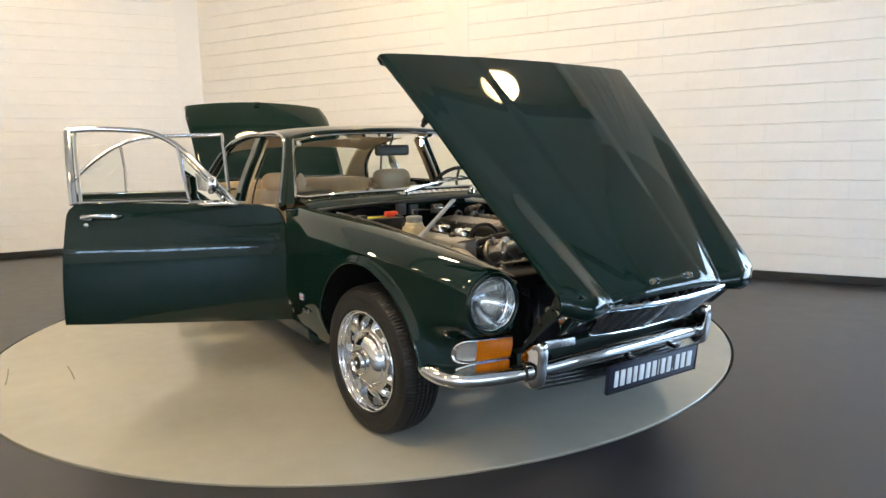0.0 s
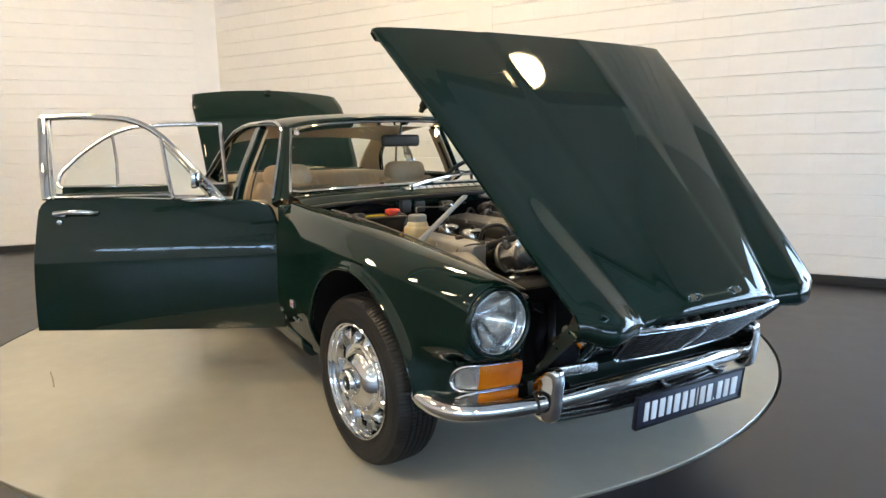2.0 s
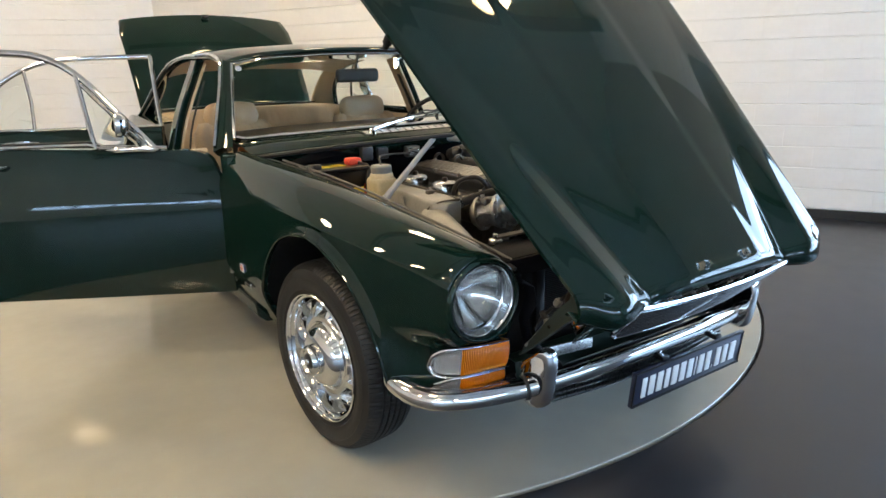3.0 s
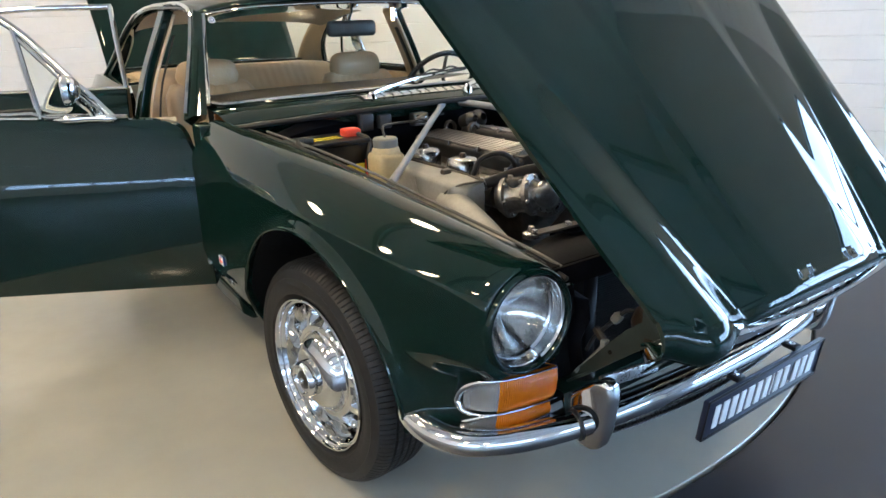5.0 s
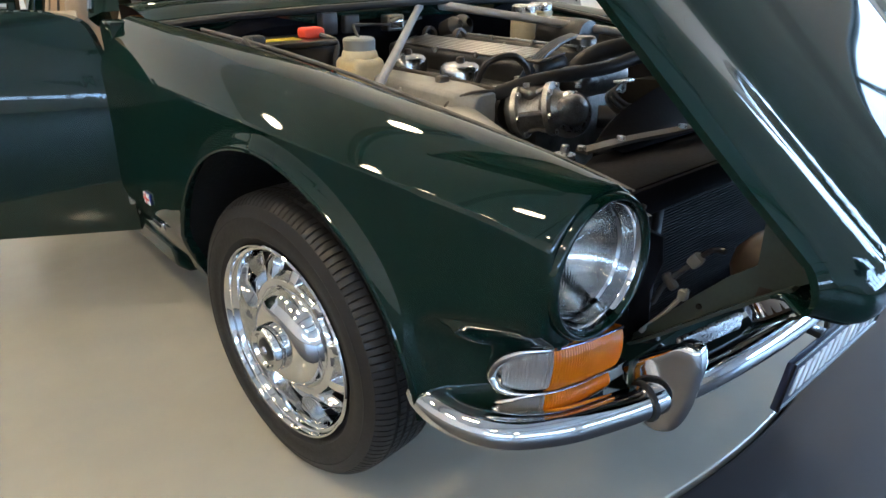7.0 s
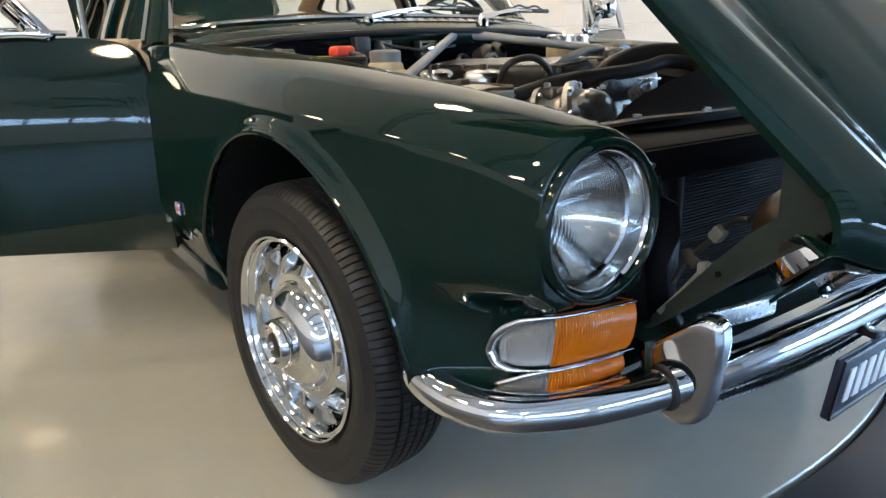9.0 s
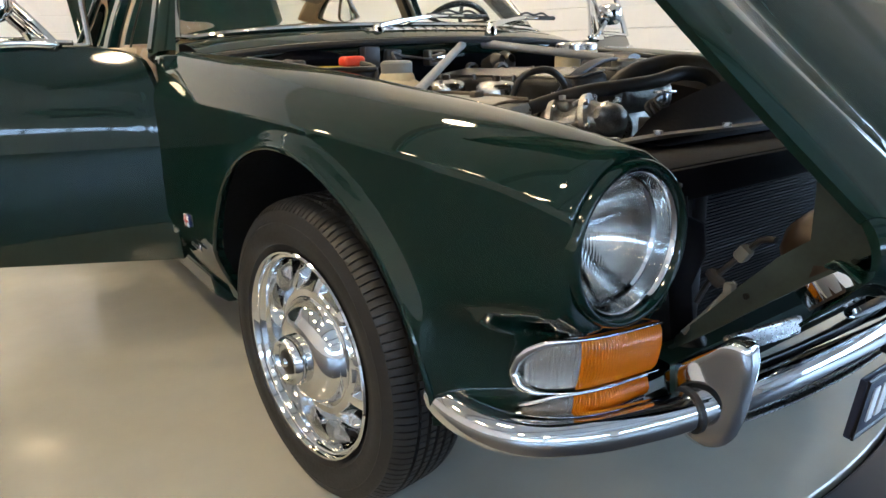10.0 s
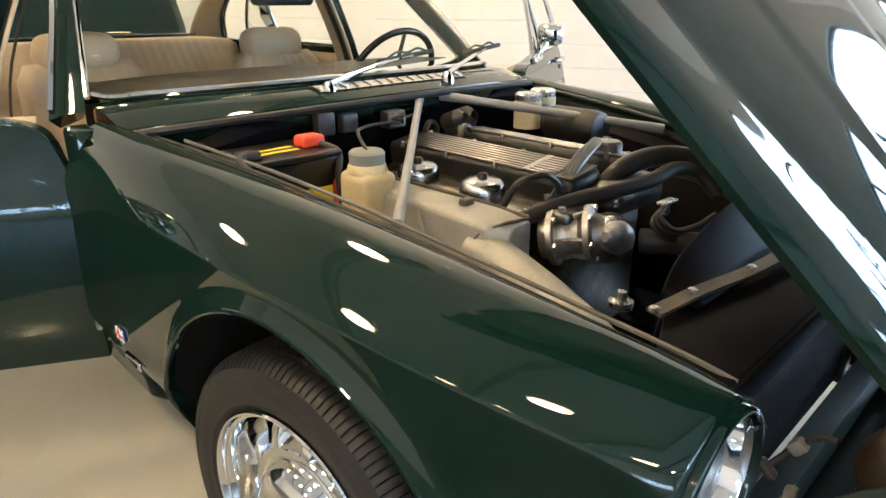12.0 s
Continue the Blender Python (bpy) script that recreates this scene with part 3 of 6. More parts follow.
def headlight(parent, centre, r, m, name="headlight"):
    """A round lamp set back in a bright bowl; m turns local +z to where it shines."""
    mm = Matrix.Translation(centre) @ m
    k = r * 0.865
    rim = part(name, lathe([(r + 0.003, -0.03), (r + 0.002, -0.004), (r - 0.001, -0.001), (r - 0.003, -0.003), (r - 0.005, -0.012), (r - 0.007, -0.024), (k + 0.004, -0.031), (k + 0.002, -0.029), (k - 0.002, -0.034)], 64, mm), CHROME, parent, "round headlight with a chrome rim and fluted glass")
    z = -0.034
    part("lens", lathe([(0.0006, z + 0.024), (k * 0.25, z + 0.0228), (k * 0.5, z + 0.0190), (k * 0.75, z + 0.0125), (k - 0.001, z + 0.001), (k - 0.002, z - 0.004), (k * 0.75, z + 0.0085), (k * 0.5, z + 0.0150), (k * 0.25, z + 0.0188), (0.0006, z + 0.020)], 64, mm), LENS, rim)
    part("reflector", lathe([(k - 0.002, z - 0.005), (k * 0.85, z - 0.022), (k * 0.6, z - 0.046), (k * 0.3, z - 0.062), (0.012, z - 0.067)], 48, mm), REFLECTOR, rim)
    part("bulb", lathe([(0.009, z - 0.066), (0.010, z - 0.045), (0.007, z - 0.036), (0.0008, z - 0.034)], 16, mm), CHROME, rim)
    return rim


def indicator(sx):
    """Two stacked wrap-round lamps, clear outside and amber inside; the upper one hangs over the lower."""
    upper = [(0.692, -0.515), (0.685, -0.535), (0.668, -0.565), (0.640, -0.598), (0.590, -0.617), (0.540, -0.624), (0.488, -0.628)]
    lower = [(0.680, -0.510), (0.672, -0.535), (0.655, -0.560), (0.625, -0.588), (0.580, -0.606), (0.530, -0.612), (0.488, -0.616)]
    u_top = spl((0.045, 0.462), (0.07, 0.478), (0.106, 0.491), (0.20, 0.510), (0.33, 0.520), (0.50, 0.523), (0.70, 0.523), (0.96, 0.521))
    u_bot = spl((0.045, 0.460), (0.07, 0.447), (0.14, 0.437), (0.27, 0.437), (0.37, 0.441), (0.47, 0.444), (0.65, 0.446), (0.96, 0.444))
    l_top = spl((0.034, 0.390), (0.07, 0.399), (0.128, 0.407), (0.237, 0.421), (0.34, 0.428), (0.50, 0.433), (0.70, 0.435), (0.94, 0.433))
    l_bot = spl((0.034, 0.388), (0.07, 0.386), (0.11, 0.384), (0.27, 0.385), (0.375, 0.389), (0.484, 0.392), (0.70, 0.395), (0.94, 0.398))
    for nm, plan, top, bot, s_in, s_split, s_out, slant in (("indicator_lamp", upper, u_top, u_bot, 0.046, 0.385, 0.905, 0.045), ("side_lamp", lower, l_top, l_bot, 0.036, 0.360, 0.900, 0.015)):
        pts = path([(sx * x, y, 0) for x, y in plan], 81)

        def at(s):
            j = min(0.9999, max(0.0, s)) * 80
            a = int(min(79, j))
            t = (pts[min(80, a + 2)] - pts[max(0, a - 1)]).normalized()
            out = Vector((t.y, -t.x, 0))
            return pts[a].lerp(pts[a + 1], j - a), (-out if out.x * sx < 0 and abs(out.x) > 0.2 else (-out if out.y > 0 and abs(out.x) <= 0.2 else out))

        def strip(s0, s1, inset, push, depth, n, tilt0=0.0, tilt1=0.0, back=0.022, ribs=0):
            """Bulged panel between s0 and s1, inset from the lamp's outline."""
            rows = []
            for i in range(n):
                row = []
                f = i / (n - 1)
                for k in range(11):
                    a = k / 10
                    s = lerp(s0, s1, f) + lerp(lerp(tilt0, tilt1, f), 0, a)
                    p, o = at(s)
                    hi, lo = top(s) - inset, bot(s) + inset
                    if hi < lo + 0.001:
                        hi, lo = (hi + lo) / 2 + 0.0005, (hi + lo) / 2 - 0.0005
                    row.append(p + o * (push + depth * (1 - abs(2 * a - 1) ** 2.6) + (0.0011 * math.cos(2 * math.pi * ribs * f) if ribs and 0 < k < 10 else 0.0)) + Vector((0, 0, lerp(hi, lo, a))))
                p, o = at(lerp(s0, s1, f))
                row += [Vector((p.x, p.y, row[-1].z)) - o * back, Vector((p.x, p.y, row[0].z)) - o * back]
                rows.append(row)
            return grid(rows, loop=True, ends=True)

        # bezel: a bright rim, broad at the outer nose, thin along the top, open at the inner end
        ss = [s_in + (s_out + slant - s_in) * (i / 44) ** 1.8 for i in range(45)]
        edge = [at(s)[0] + at(s)[1] * 0.006 + Vector((0, 0, top(s))) for s in ss[::-1]] + [at(s)[0] + at(s)[1] * 0.006 + Vector((0, 0, bot(s))) for s in ss[1:]]
        wide = [lerp(0.0085 if nm == "indicator_lamp" else 0.006, 0.0024, sstep(0.10, 0.48, s)) for s in ss[::-1]] + [lerp(0.0085 if nm == "indicator_lamp" else 0.006, 0.0010, sstep(0.06, 0.30, s)) for s in ss[1:]]
        bez = part(nm, tube(edge, wide, 8), CHROME, car, "wrap-round front lamp, clear and amber, in a chrome bezel", angle=60)
        part("lamp_back", strip(s_in + 0.004, s_out - 0.01, 0.001, -0.007, 0.001, 30, 0.0, slant), REFLECTOR, bez)
        part("clear_lens", strip(s_in + (0.075 if nm == "indicator_lamp" else 0.055), s_split, 0.007 if nm == "indicator_lamp" else 0.004, 0.003, 0.009, 109, 0.0, 0.025, ribs=13), LENS_CLEAR, bez, "ribbed clear lens", angle=50)
        part("amber_lens", strip(s_split + 0.002, s_out, 0.0025, 0.003, 0.009, 181, 0.025, slant, ribs=30), LENS_AMBER, bez, "ribbed amber lens", angle=50)
        part("lens_rim", strip(s_out + 0.002, s_out + 0.012, 0.0005, 0.0, 0.009, 4, slant, slant), LENS_AMBER, bez)
    return bez


for sx in (-1, 1):
    front_wing(sx)
    headlight(car, (sx * HL_C[0], HL_C[1], HL_C[2]), HL_R, Matrix.Rotation(radians(90), 4, "X"))
    indicator(sx)

# front bumper with overriders
oval = [(0.028 * math.cos(a) - (0.004 if math.cos(a) < 0 else 0), 0.0295 * math.sin(a)) for a in np.linspace(0, 2 * math.pi, 28, endpoint=False)]
half = [(0.757, -0.396, 0.399), (0.753, -0.440, 0.392), (0.738, -0.502, 0.381), (0.708, -0.556, 0.3765), (0.640, -0.612, 0.380), (0.545, -0.656, 0.387), (0.460, -0.686, 0.396), (0.350, -0.713, 0.407), (0.20, -0.736, 0.418)]
bp = path([(-x, y, z) for x, y, z in half] + [(0.0, -0.744, 0.422)] + half[::-1], 121)
ends = [min(1.0, 0.25 + 0.75 * math.sqrt(1 - (1 - min(1, min(i, 120 - i) / 5)) ** 2)) for i in range(121)]
bumper = part("front_bumper", sweep(bp, [(-a, b) for a, b in oval], scale=ends), CHROME, car, "curved chrome front bumper bar", angle=60)
RIDER_X = {-1: -0.447, 1: 0.500}


def overrider(sx):
    """Upright wedge: broad sides, a rounded front edge, a top that slopes back to the lamps."""
    side = path([(-0.622, 0.432), (-0.655, 0.462), (-0.692, 0.491), (-0.718, 0.511), (-0.740, 0.509), (-0.747, 0.488), (-0.743, 0.430), (-0.733, 0.368), (-0.722, 0.341), (-0.703, 0.330), (-0.670, 0.334), (-0.652, 0.348), (-0.644, 0.368), (-0.630, 0.400), (-0.622, 0.432)], 61)[:-1]
    cy, cz = -0.686, 0.425
    rows = []
    for off, k in ((0.027, 0.70), (0.0275, 0.86), (0.025, 0.945), (0.018, 0.985), (0.008, 1.0), (-0.008, 1.0), (-0.018, 0.985), (-0.025, 0.945), (-0.0275, 0.86), (-0.027, 0.70)):
        row = []
        for p in side:
            y, z = cy + (p.x - cy) * k, cz + (p.y - cz) * k
            slim = 1.0 - 0.32 * sstep(-0.66, -0.75, y)
            row.append(Vector((RIDER_X[sx] + sx * off * slim + sx * 0.09 * (y + 0.69), y, z)))
        rows.append(row)
    return part("overrider", grid(rows, loop=True, ends=True), CHROME, bumper, "upright chrome overrider", angle=55)


for sx in (-1, 1):
    overrider(sx)
    i = min(range(121), key=lambda j: abs(bp[j].x - RIDER_X[sx] - sx * 0.030))
    d = (bp[i + 1] - bp[i - 1]).normalized()
    part("rubber_gasket", sweep([bp[i] - d * 0.004, bp[i] + d * 0.004], [(-a * 1.16, b * 1.16) for a, b in oval]), SEAL, bumper, "black rubber gasket")

# number plate with plain bars in place of its characters
plate = part("number_plate", box((0, 0, 0), (0.530, 0.014, 0.116), 0.004), PLATE_BLUE, car, "dark blue plate with white bars under the bumper")
plate.matrix_basis = pose(0.100, -0.778, 0.322, 6, 0, 0)
part("plate_rim", tube([(-0.262, -0.007, -0.055), (0.262, -0.007, -0.055), (0.262, -0.007, 0.055), (-0.262, -0.007, 0.055), (-0.262, -0.007, -0.05)], 0.004, 6), BLACK, plate)
u = -0.232
for w in (0.026, 0.030, 0.030, 0.026, 0.032, 0.030, 0.030, 0.010, 0.030, 0.030, 0.008, 0.030, 0.030, 0.036):
    h = 0.012 if w == 0.008 else 0.066
    part("character_bar", box((u + w / 2, -0.0085, -0.033 + h / 2), (w - 0.006, 0.003, h), 0.001), WHITE, plate)
    u += w + 0.0065
for x in (-0.12, 0.14):
    part("plate_bracket", box((x, 0.026, 0.062), (0.03, 0.05, 0.014), 0.003), BLACK, plate)
    part("bolt", lathe([(0.009, 0.0), (0.009, 0.006), (0.001, 0.008)], 6, pose(x, 0.02, 0.064)), STEEL, plate)

# lower grille, valance and the dark structure behind the bumper
valance_rows = []
VAL = [(-0.40, -0.725, 0), (-0.25, -0.75, 0), (0, -0.765, 0), (0.25, -0.75, 0), (0.42, -0.725, 0)]
for z, dy in ((0.415, 0.0), (0.405, 0.0), (0.400, 0.06), (0.345, 0.06), (0.340, 0.0), (0.328, 0.01), (0.322, 0.06)):
    valance_rows.append([p + Vector((0, 0.062 + dy, z - 0.028)) for p in path(VAL, 31)])
valance = part("front_valance", grid(valance_rows), PAINT_IN, car, "dark green valance with an air slot under the bumper")
for i in range(4):
    pts = [p + Vector((0, 0.060, 0.321 + i * 0.016)) for p in path(VAL, 21)]
    part("grille_bar", sweep(pts, [(-0.010, -0.002), (0.010, -0.002), (0.010, 0.002), (-0.010, 0.002)]), STEEL, valance)
front_pan = [[Vector((x, y, z)) for x in np.linspace(-0.49, 0.49, 9)] for y, z in ((-0.60, 0.46), (-0.645, 0.455), (-0.65, 0.40), (-0.60, 0.38))]
part("front_crossmember", grid(front_pan), PAINT_IN, car, "dark green front crossmember behind the bumper")
for sx in (-1, 1):
    part("bumper_iron", box((sx * 0.42, -0.655, 0.40), (0.04, 0.08, 0.03), 0.004), BLACK, car)
    part("reflector_strip", box((sx * 0.355, -0.708, 0.486), (0.165, 0.012, 0.032), 0.005, Matrix.Rotation(radians(sx * 9), 4, "Z")), STEEL, car, "small bright rectangular plate above the bumper")

# ---- bonnet, hinged at the nose and tipped forward ----
B0, BD, BO = Vector((0, -0.91, 0.68)), Vector((0, 0.6912, 0.7226)), Vector((0, -0.7226, 0.6912))
BL = 1.273
BM = Matrix.Translation(B0 + Vector((0.021, 0, 0))) @ Matrix((Vector((1, 0, 0)), BD, BO)).transposed().to_4x4()


def bonnet_height(x, v):
    """A raised middle, creases that run out to the rear corners, and a hood over each lamp between crease and edge."""
    w = 0.528 + 0.180 * v
    ax = abs(x)
    crease = min(0.300 + 0.335 * v, w - 0.004)
    bulge = 0.170 + 0.080 * v
    h = -0.0055 + 0.018 * v ** 0.8 + (0.010 + 0.021 * (1 - v) ** 2.2) * (1 - (min(ax, crease) / crease) ** 3.4)
    h += 0.0030 * (1 - sstep(bulge - 0.022, bulge + 0.030, ax))
    hood = (1 - v) ** 2.2
    u = min(1.0, max(0.0, (ax - crease) / 0.105))
    h += (0.034 * (u * u * (1.5 - 0.5 * u) * 0.35 + 0.65 * (u - 0.25 * u ** 4) / 0.75) - 0.012 * sstep(crease + 0.10, w, ax)) * hood
    h -= 0.005 * v * sstep(crease, w, ax)
    h -= 0.022 * max(0.0, (v - 0.55) / 0.45) ** 2
    h -= 0.007 * (1 - sstep(0, 0.018, w - ax)) ** 2
    return h


def nose_roll(x):
    """Radius of the rolled leading edge."""
    return 0.024 + 0.018 * sstep(0.27, 0.46, abs(x))


def nose_sweep(x):
    """The leading edge: hoods stand forward of the middle and sweep back to the corners."""
    ax = abs(x)
    return 0.048 * sstep(0.42, 0.535, ax) ** 1.3 - 0.014 * sstep(0.28, 0.41, ax) + 0.004


rows = []
NU = 120
for i in range(34):
    v = (i / 33) ** 1.25
    w = 0.528 + 0.180 * v
    row = []
    for k in range(NU + 1):
        x = w * (2 * k / NU - 1)
        row.append(Vector((x, v * BL + nose_sweep(x) * (1 - sstep(0.0, 0.16, v)), bonnet_height(x, v))))
    e = [Vector((row[0].x + 0.001, row[0].y, row[0].z - 0.009)), Vector((row[0].x + 0.022, row[0].y, row[0].z - 0.013))]
    g = [Vector((row[-1].x - 0.001, row[-1].y, row[-1].z - 0.009)), Vector((row[-1].x - 0.022, row[-1].y, row[-1].z - 0.013))]
    rows.append(e[::-1] + row + g)
# rolled leading edge, then down the face of the nose
lead = []
for a in (90, 75, 60, 45, 30, 15, 0, -20):
    s, c = math.sin(radians(a)), math.cos(radians(a))
    lead.append([Vector((p.x, p.y + 0.016 - (nose_roll(p.x) + 0.016) * c, p.z - nose_roll(p.x) * (1 - s))) for p in rows[0]])
rows = lead[::-1] + rows[1:]
rows.append([Vector((p.x, p.y + 0.004, p.z - 0.012)) for p in rows[-1]])
rows.append([Vector((p.x * 0.985, p.y - 0.025, p.z - 0.010)) for p in rows[-1]])
bonnet = part("bonnet", grid(rows), PAINT, car, "glossy dark green bonnet tipped forward, with a raised centre", angle=60, thick=0.004, offset=0)
bonnet.matrix_basis = BM

# face of the nose: painted panel with the grille opening and two inner lamps
def nose_edge(x):
    return bonnet_height(x, 0.0) - nose_roll(x) * 1.30


def nose_low(x):
    return -0.188 + 0.125 * sstep(0.435, 0.470, abs(x))


for lo, hi in ((-0.522, -0.325), (0.325, 0.522)):
    fr = []
    for k in range(25):
        x = lerp(lo, hi, k / 24)
        fr.append([Vector((x, nose_sweep(x) - nose_roll(x) + 0.002 + 0.036 * sstep(0, 0.45, t), lerp(nose_edge(x), nose_low(x), t))) for t in np.linspace(0, 1, 12)])
    part("nose_panel", grid(fr), PAINT, bonnet, thick=0.004)


def grille_y(x):
    """The grille is bowed: its middle stands forward."""
    return -0.018 - 0.016 * (1 - (x / 0.33) ** 2)


def grille_half(z):
    return lerp(0.333, 0.285, min(1.0, (-0.022 - z) / 0.185))


G_TOP, G_LOW = -0.022, -0.205
ring = [(x, G_TOP) for x in np.linspace(-0.325, 0.325, 15)] + [(0.322, -0.07), (0.308, -0.13), (0.290, -0.188)] + [(x, G_LOW - 0.012 * (1 - (x / 0.29) ** 2)) for x in np.linspace(0.272, -0.272, 13)] + [(-0.290, -0.188), (-0.308, -0.13), (-0.322, -0.07), (-0.325, G_TOP)]
gp = [Vector((x, grille_y(x) - 0.004, z)) for x, z in ring]
surround = part("grille_surround", tube(path(gp, 110), 0.0085, 8), CHROME, bonnet, "chrome grille surround")
part("grille_backing", grid([[Vector((x * grille_half(z), grille_y(x * 0.33) + 0.030, z)) for x in np.linspace(-0.98, 0.98, 13)] for z in (G_TOP, -0.11, G_LOW - 0.004)]), BLACK_MATT, surround)
for i in range(13):
    z = lerp(G_TOP - 0.012, G_LOW + 0.006, i / 12)
    pts = [Vector((x, grille_y(x), z)) for x in np.linspace(-grille_half(z) + 0.006, grille_half(z) - 0.006, 15)]
    part("grille_bar", sweep(pts, [(-0.011, -0.0016), (0.011, -0.0022), (0.012, 0.0), (0.011, 0.0022), (-0.011, 0.0016)]), CHROME, surround)
for i in range(11):
    x = -0.275 + 0.055 * i
    if i != 5:
        part("grille_slat", box((x, grille_y(x) + 0.014, -0.115), (0.003, 0.016, 0.180), 0.0), STEEL, surround)
part("grille_centre_bar", box((0, grille_y(0) - 0.004, -0.118), (0.020, 0.018, 0.200), 0.005), CHROME, surround)
for sx in (-1, 1):
    c = (sx * 0.388, -0.002, -0.108)
    hl = headlight(bonnet, (0, 0, 0), 0.068, Matrix(), "inner_headlight")
    hl.matrix_basis = Matrix.Translation(c) @ Matrix.Rotation(radians(90), 4, "X")
    part("lamp_shell", lathe([(0.070, 0.0), (0.071, -0.035), (0.067, -0.065), (0.055, -0.092), (0.034, -0.109), (0.001, -0.115)], 32, hl.matrix_basis), BRASS, bonnet, "dull dark metal lamp shell")
    # stiffened side plate of the nose, with a folded lower lip
    side = [(0.020, -0.02), (0.150, -0.024), (0.116, -0.052), (0.072, -0.092), (0.075, -0.142), (0.070, -0.21), (0.062, -0.28), (0.056, -0.355), (0.044, -0.370), (0.038, -0.30), (0.034, -0.20), (0.030, -0.12), (0.024, -0.06)]
    turn = Matrix.Translation((sx * 0.455, 0, 0)) @ Matrix(((0, 0, 1, 0), (1, 0, 0, 0), (0, 1, 0, 0), (0, 0, 0, 1)))
    plate_side = part("hinge_plate", slab(side, 0.005, turn), PAINT_DUST_LIT, bonnet, "dusty dark green hinge plate at the nose, its paint lightened as if lit")
    part("folded_lip", sweep([Vector((sx * 0.462, v, w)) for v, w in ((0.024, -0.06), (0.030, -0.12), (0.034, -0.20), (0.038, -0.30), (0.044, -0.368))], [(-0.010, -0.003), (0.010, -0.003), (0.010, 0.003), (-0.010, 0.003)], up=(0, 1, 0)), PAINT_DUST_LIT, plate_side)
    # the plate is not pierced: a matt black disc gives the hole's shade
    part("drain_hole_shade", lathe([(0.0045, 0.0), (0.0045, 0.008), (0.0004, 0.0081)], 14, Matrix.Translation((sx * 0.452, 0.053, -0.212)) @ Matrix.Rotation(radians(90 * sx), 4, "Y")), BLACK_MATT, plate_side)
    part("striker", lathe([(0.014, 0.0), (0.014, -0.03), (0.009, -0.035), (0.009, -0.05)], 14, Matrix.Translation((sx * 0.63, 0.925, -0.028))), SEAL, bonnet, "black rubber bonnet buffer")
# pressed inner frame
inner = bmesh.new()
for x0, x1 in ((-0.60, -0.45), (0.45, 0.60)):
    grid([[Vector((x0 * (0.78 + 0.22 * v), v * BL, bonnet_height(x0 * (0.78 + 0.22 * v), v) - 0.032)), Vector((x1 * (0.78 + 0.22 * v), v * BL, bonnet_height(x1 * (0.78 + 0.22 * v), v) - 0.034))] for v in np.linspace(0.03, 0.97, 16)], inner)
part("inner_frame", inner, PAINT_IN, bonnet, thick=0.01)


# ---- wheels ----
WM = Matrix.Rotation(radians(-90), 4, "Y")


def tyre_mesh():
    prof = [(0.212, 0.070, 0), (0.218, 0.082, 0), (0.232, 0.092, 0), (0.234, 0.094, 0), (0.236, 0.0935, 0), (0.250, 0.097, 0), (0.262, 0.099, 0), (0.276, 0.0975, 0), (0.278, 0.0985, 0), (0.281, 0.0968, 0), (0.285, 0.096, 0), (0.297, 0.089, 0), (0.300, 0.0890, 0), (0.309, 0.080, 1), (0.3155, 0.070, 1), (0.3190, 0.060, 1), (0.3205, 0.050, 1),
            (0.3140, 0.049, 0), (0.3140, 0.043, 0), (0.3212, 0.042, 0), (0.3216, 0.026, 0), (0.3145, 0.025, 0), (0.3145, 0.019, 0), (0.3218, 0.018, 0), (0.3218, 0.004, 0), (0.3148, 0.003, 0)]
    full = prof + [(r, -h, k) for r, h, k in prof[::-1]]
    n, lug = 640, (0.0, 0.05, 0.17, 0.22, 0.60)
    rows = []
    for r, h, k in full:
        row = []
        for i in range(n):
            a = 2 * math.pi * (i // 5 + lug[i % 5]) * 5 / n + (0.02 if h < 0 else 0.0) - 0.25 * max(0.0, 0.07 - abs(h))
            rr = r - (0.0065 if k else 0.005 if r > 0.3202 else 0.0) * (i % 5 in (1, 2))
            row.append(WM @ Vector((rr * math.cos(a), rr * math.sin(a), h * 0.97)))
        rows.append(row)
    return grid(rows, loop=True)


def rim_mesh():
    """Bright rim and pressed disc: ten raised spokes, sunk panels between them with a slot in each."""
    bm = lathe([(0.190, -0.08), (0.200, 0.05), (0.212, 0.074), (0.2195, 0.083), (0.2205, 0.088), (0.2180, 0.0915), (0.2140, 0.0905), (0.2115, 0.0860), (0.2100, 0.0800), (0.2080, 0.0785), (0.2050, 0.0785), (0.2020, 0.0740), (0.1990, 0.0640), (0.1950, 0.0440), (0.1910, 0.0270), (0.187, 0.0165)], 120, WM)
    n = 240
    rad = [0.187, 0.184, 0.181, 0.178, 0.174, 0.169, 0.163, 0.157, 0.151, 0.146, 0.142, 0.139, 0.136, 0.133, 0.128, 0.118]
    rows = []
    for r in rad:
        row = []
        for i in range(n):
            ph = 1 - abs((i % 24) / 24 - 0.5) * 2
            a = 2 * math.pi * i / n
            base = 0.016 + 0.022 * sstep(0.187, 0.130, r)
            pad = max((1 - sstep(0.22, 0.52, ph)) * sstep(0.187, 0.170, r), 1 - sstep(0.132, 0.148, r))
            row.append(WM @ Vector((r * math.cos(a), r * math.sin(a), base + 0.021 * min(1.0, pad))))
        rows.append(row)
    vs = [[bm.verts.new(p) for p in row] for row in rows]
    for j in range(len(vs) - 1):
        for i in range(n):
            if 1 <= j <= 8 and 7 <= i % 24 <= 16:
                continue
            k = (i + 1) % n
            bm.faces.new((vs[j][i], vs[j][k], vs[j + 1][k], vs[j + 1][i]))
    return bm


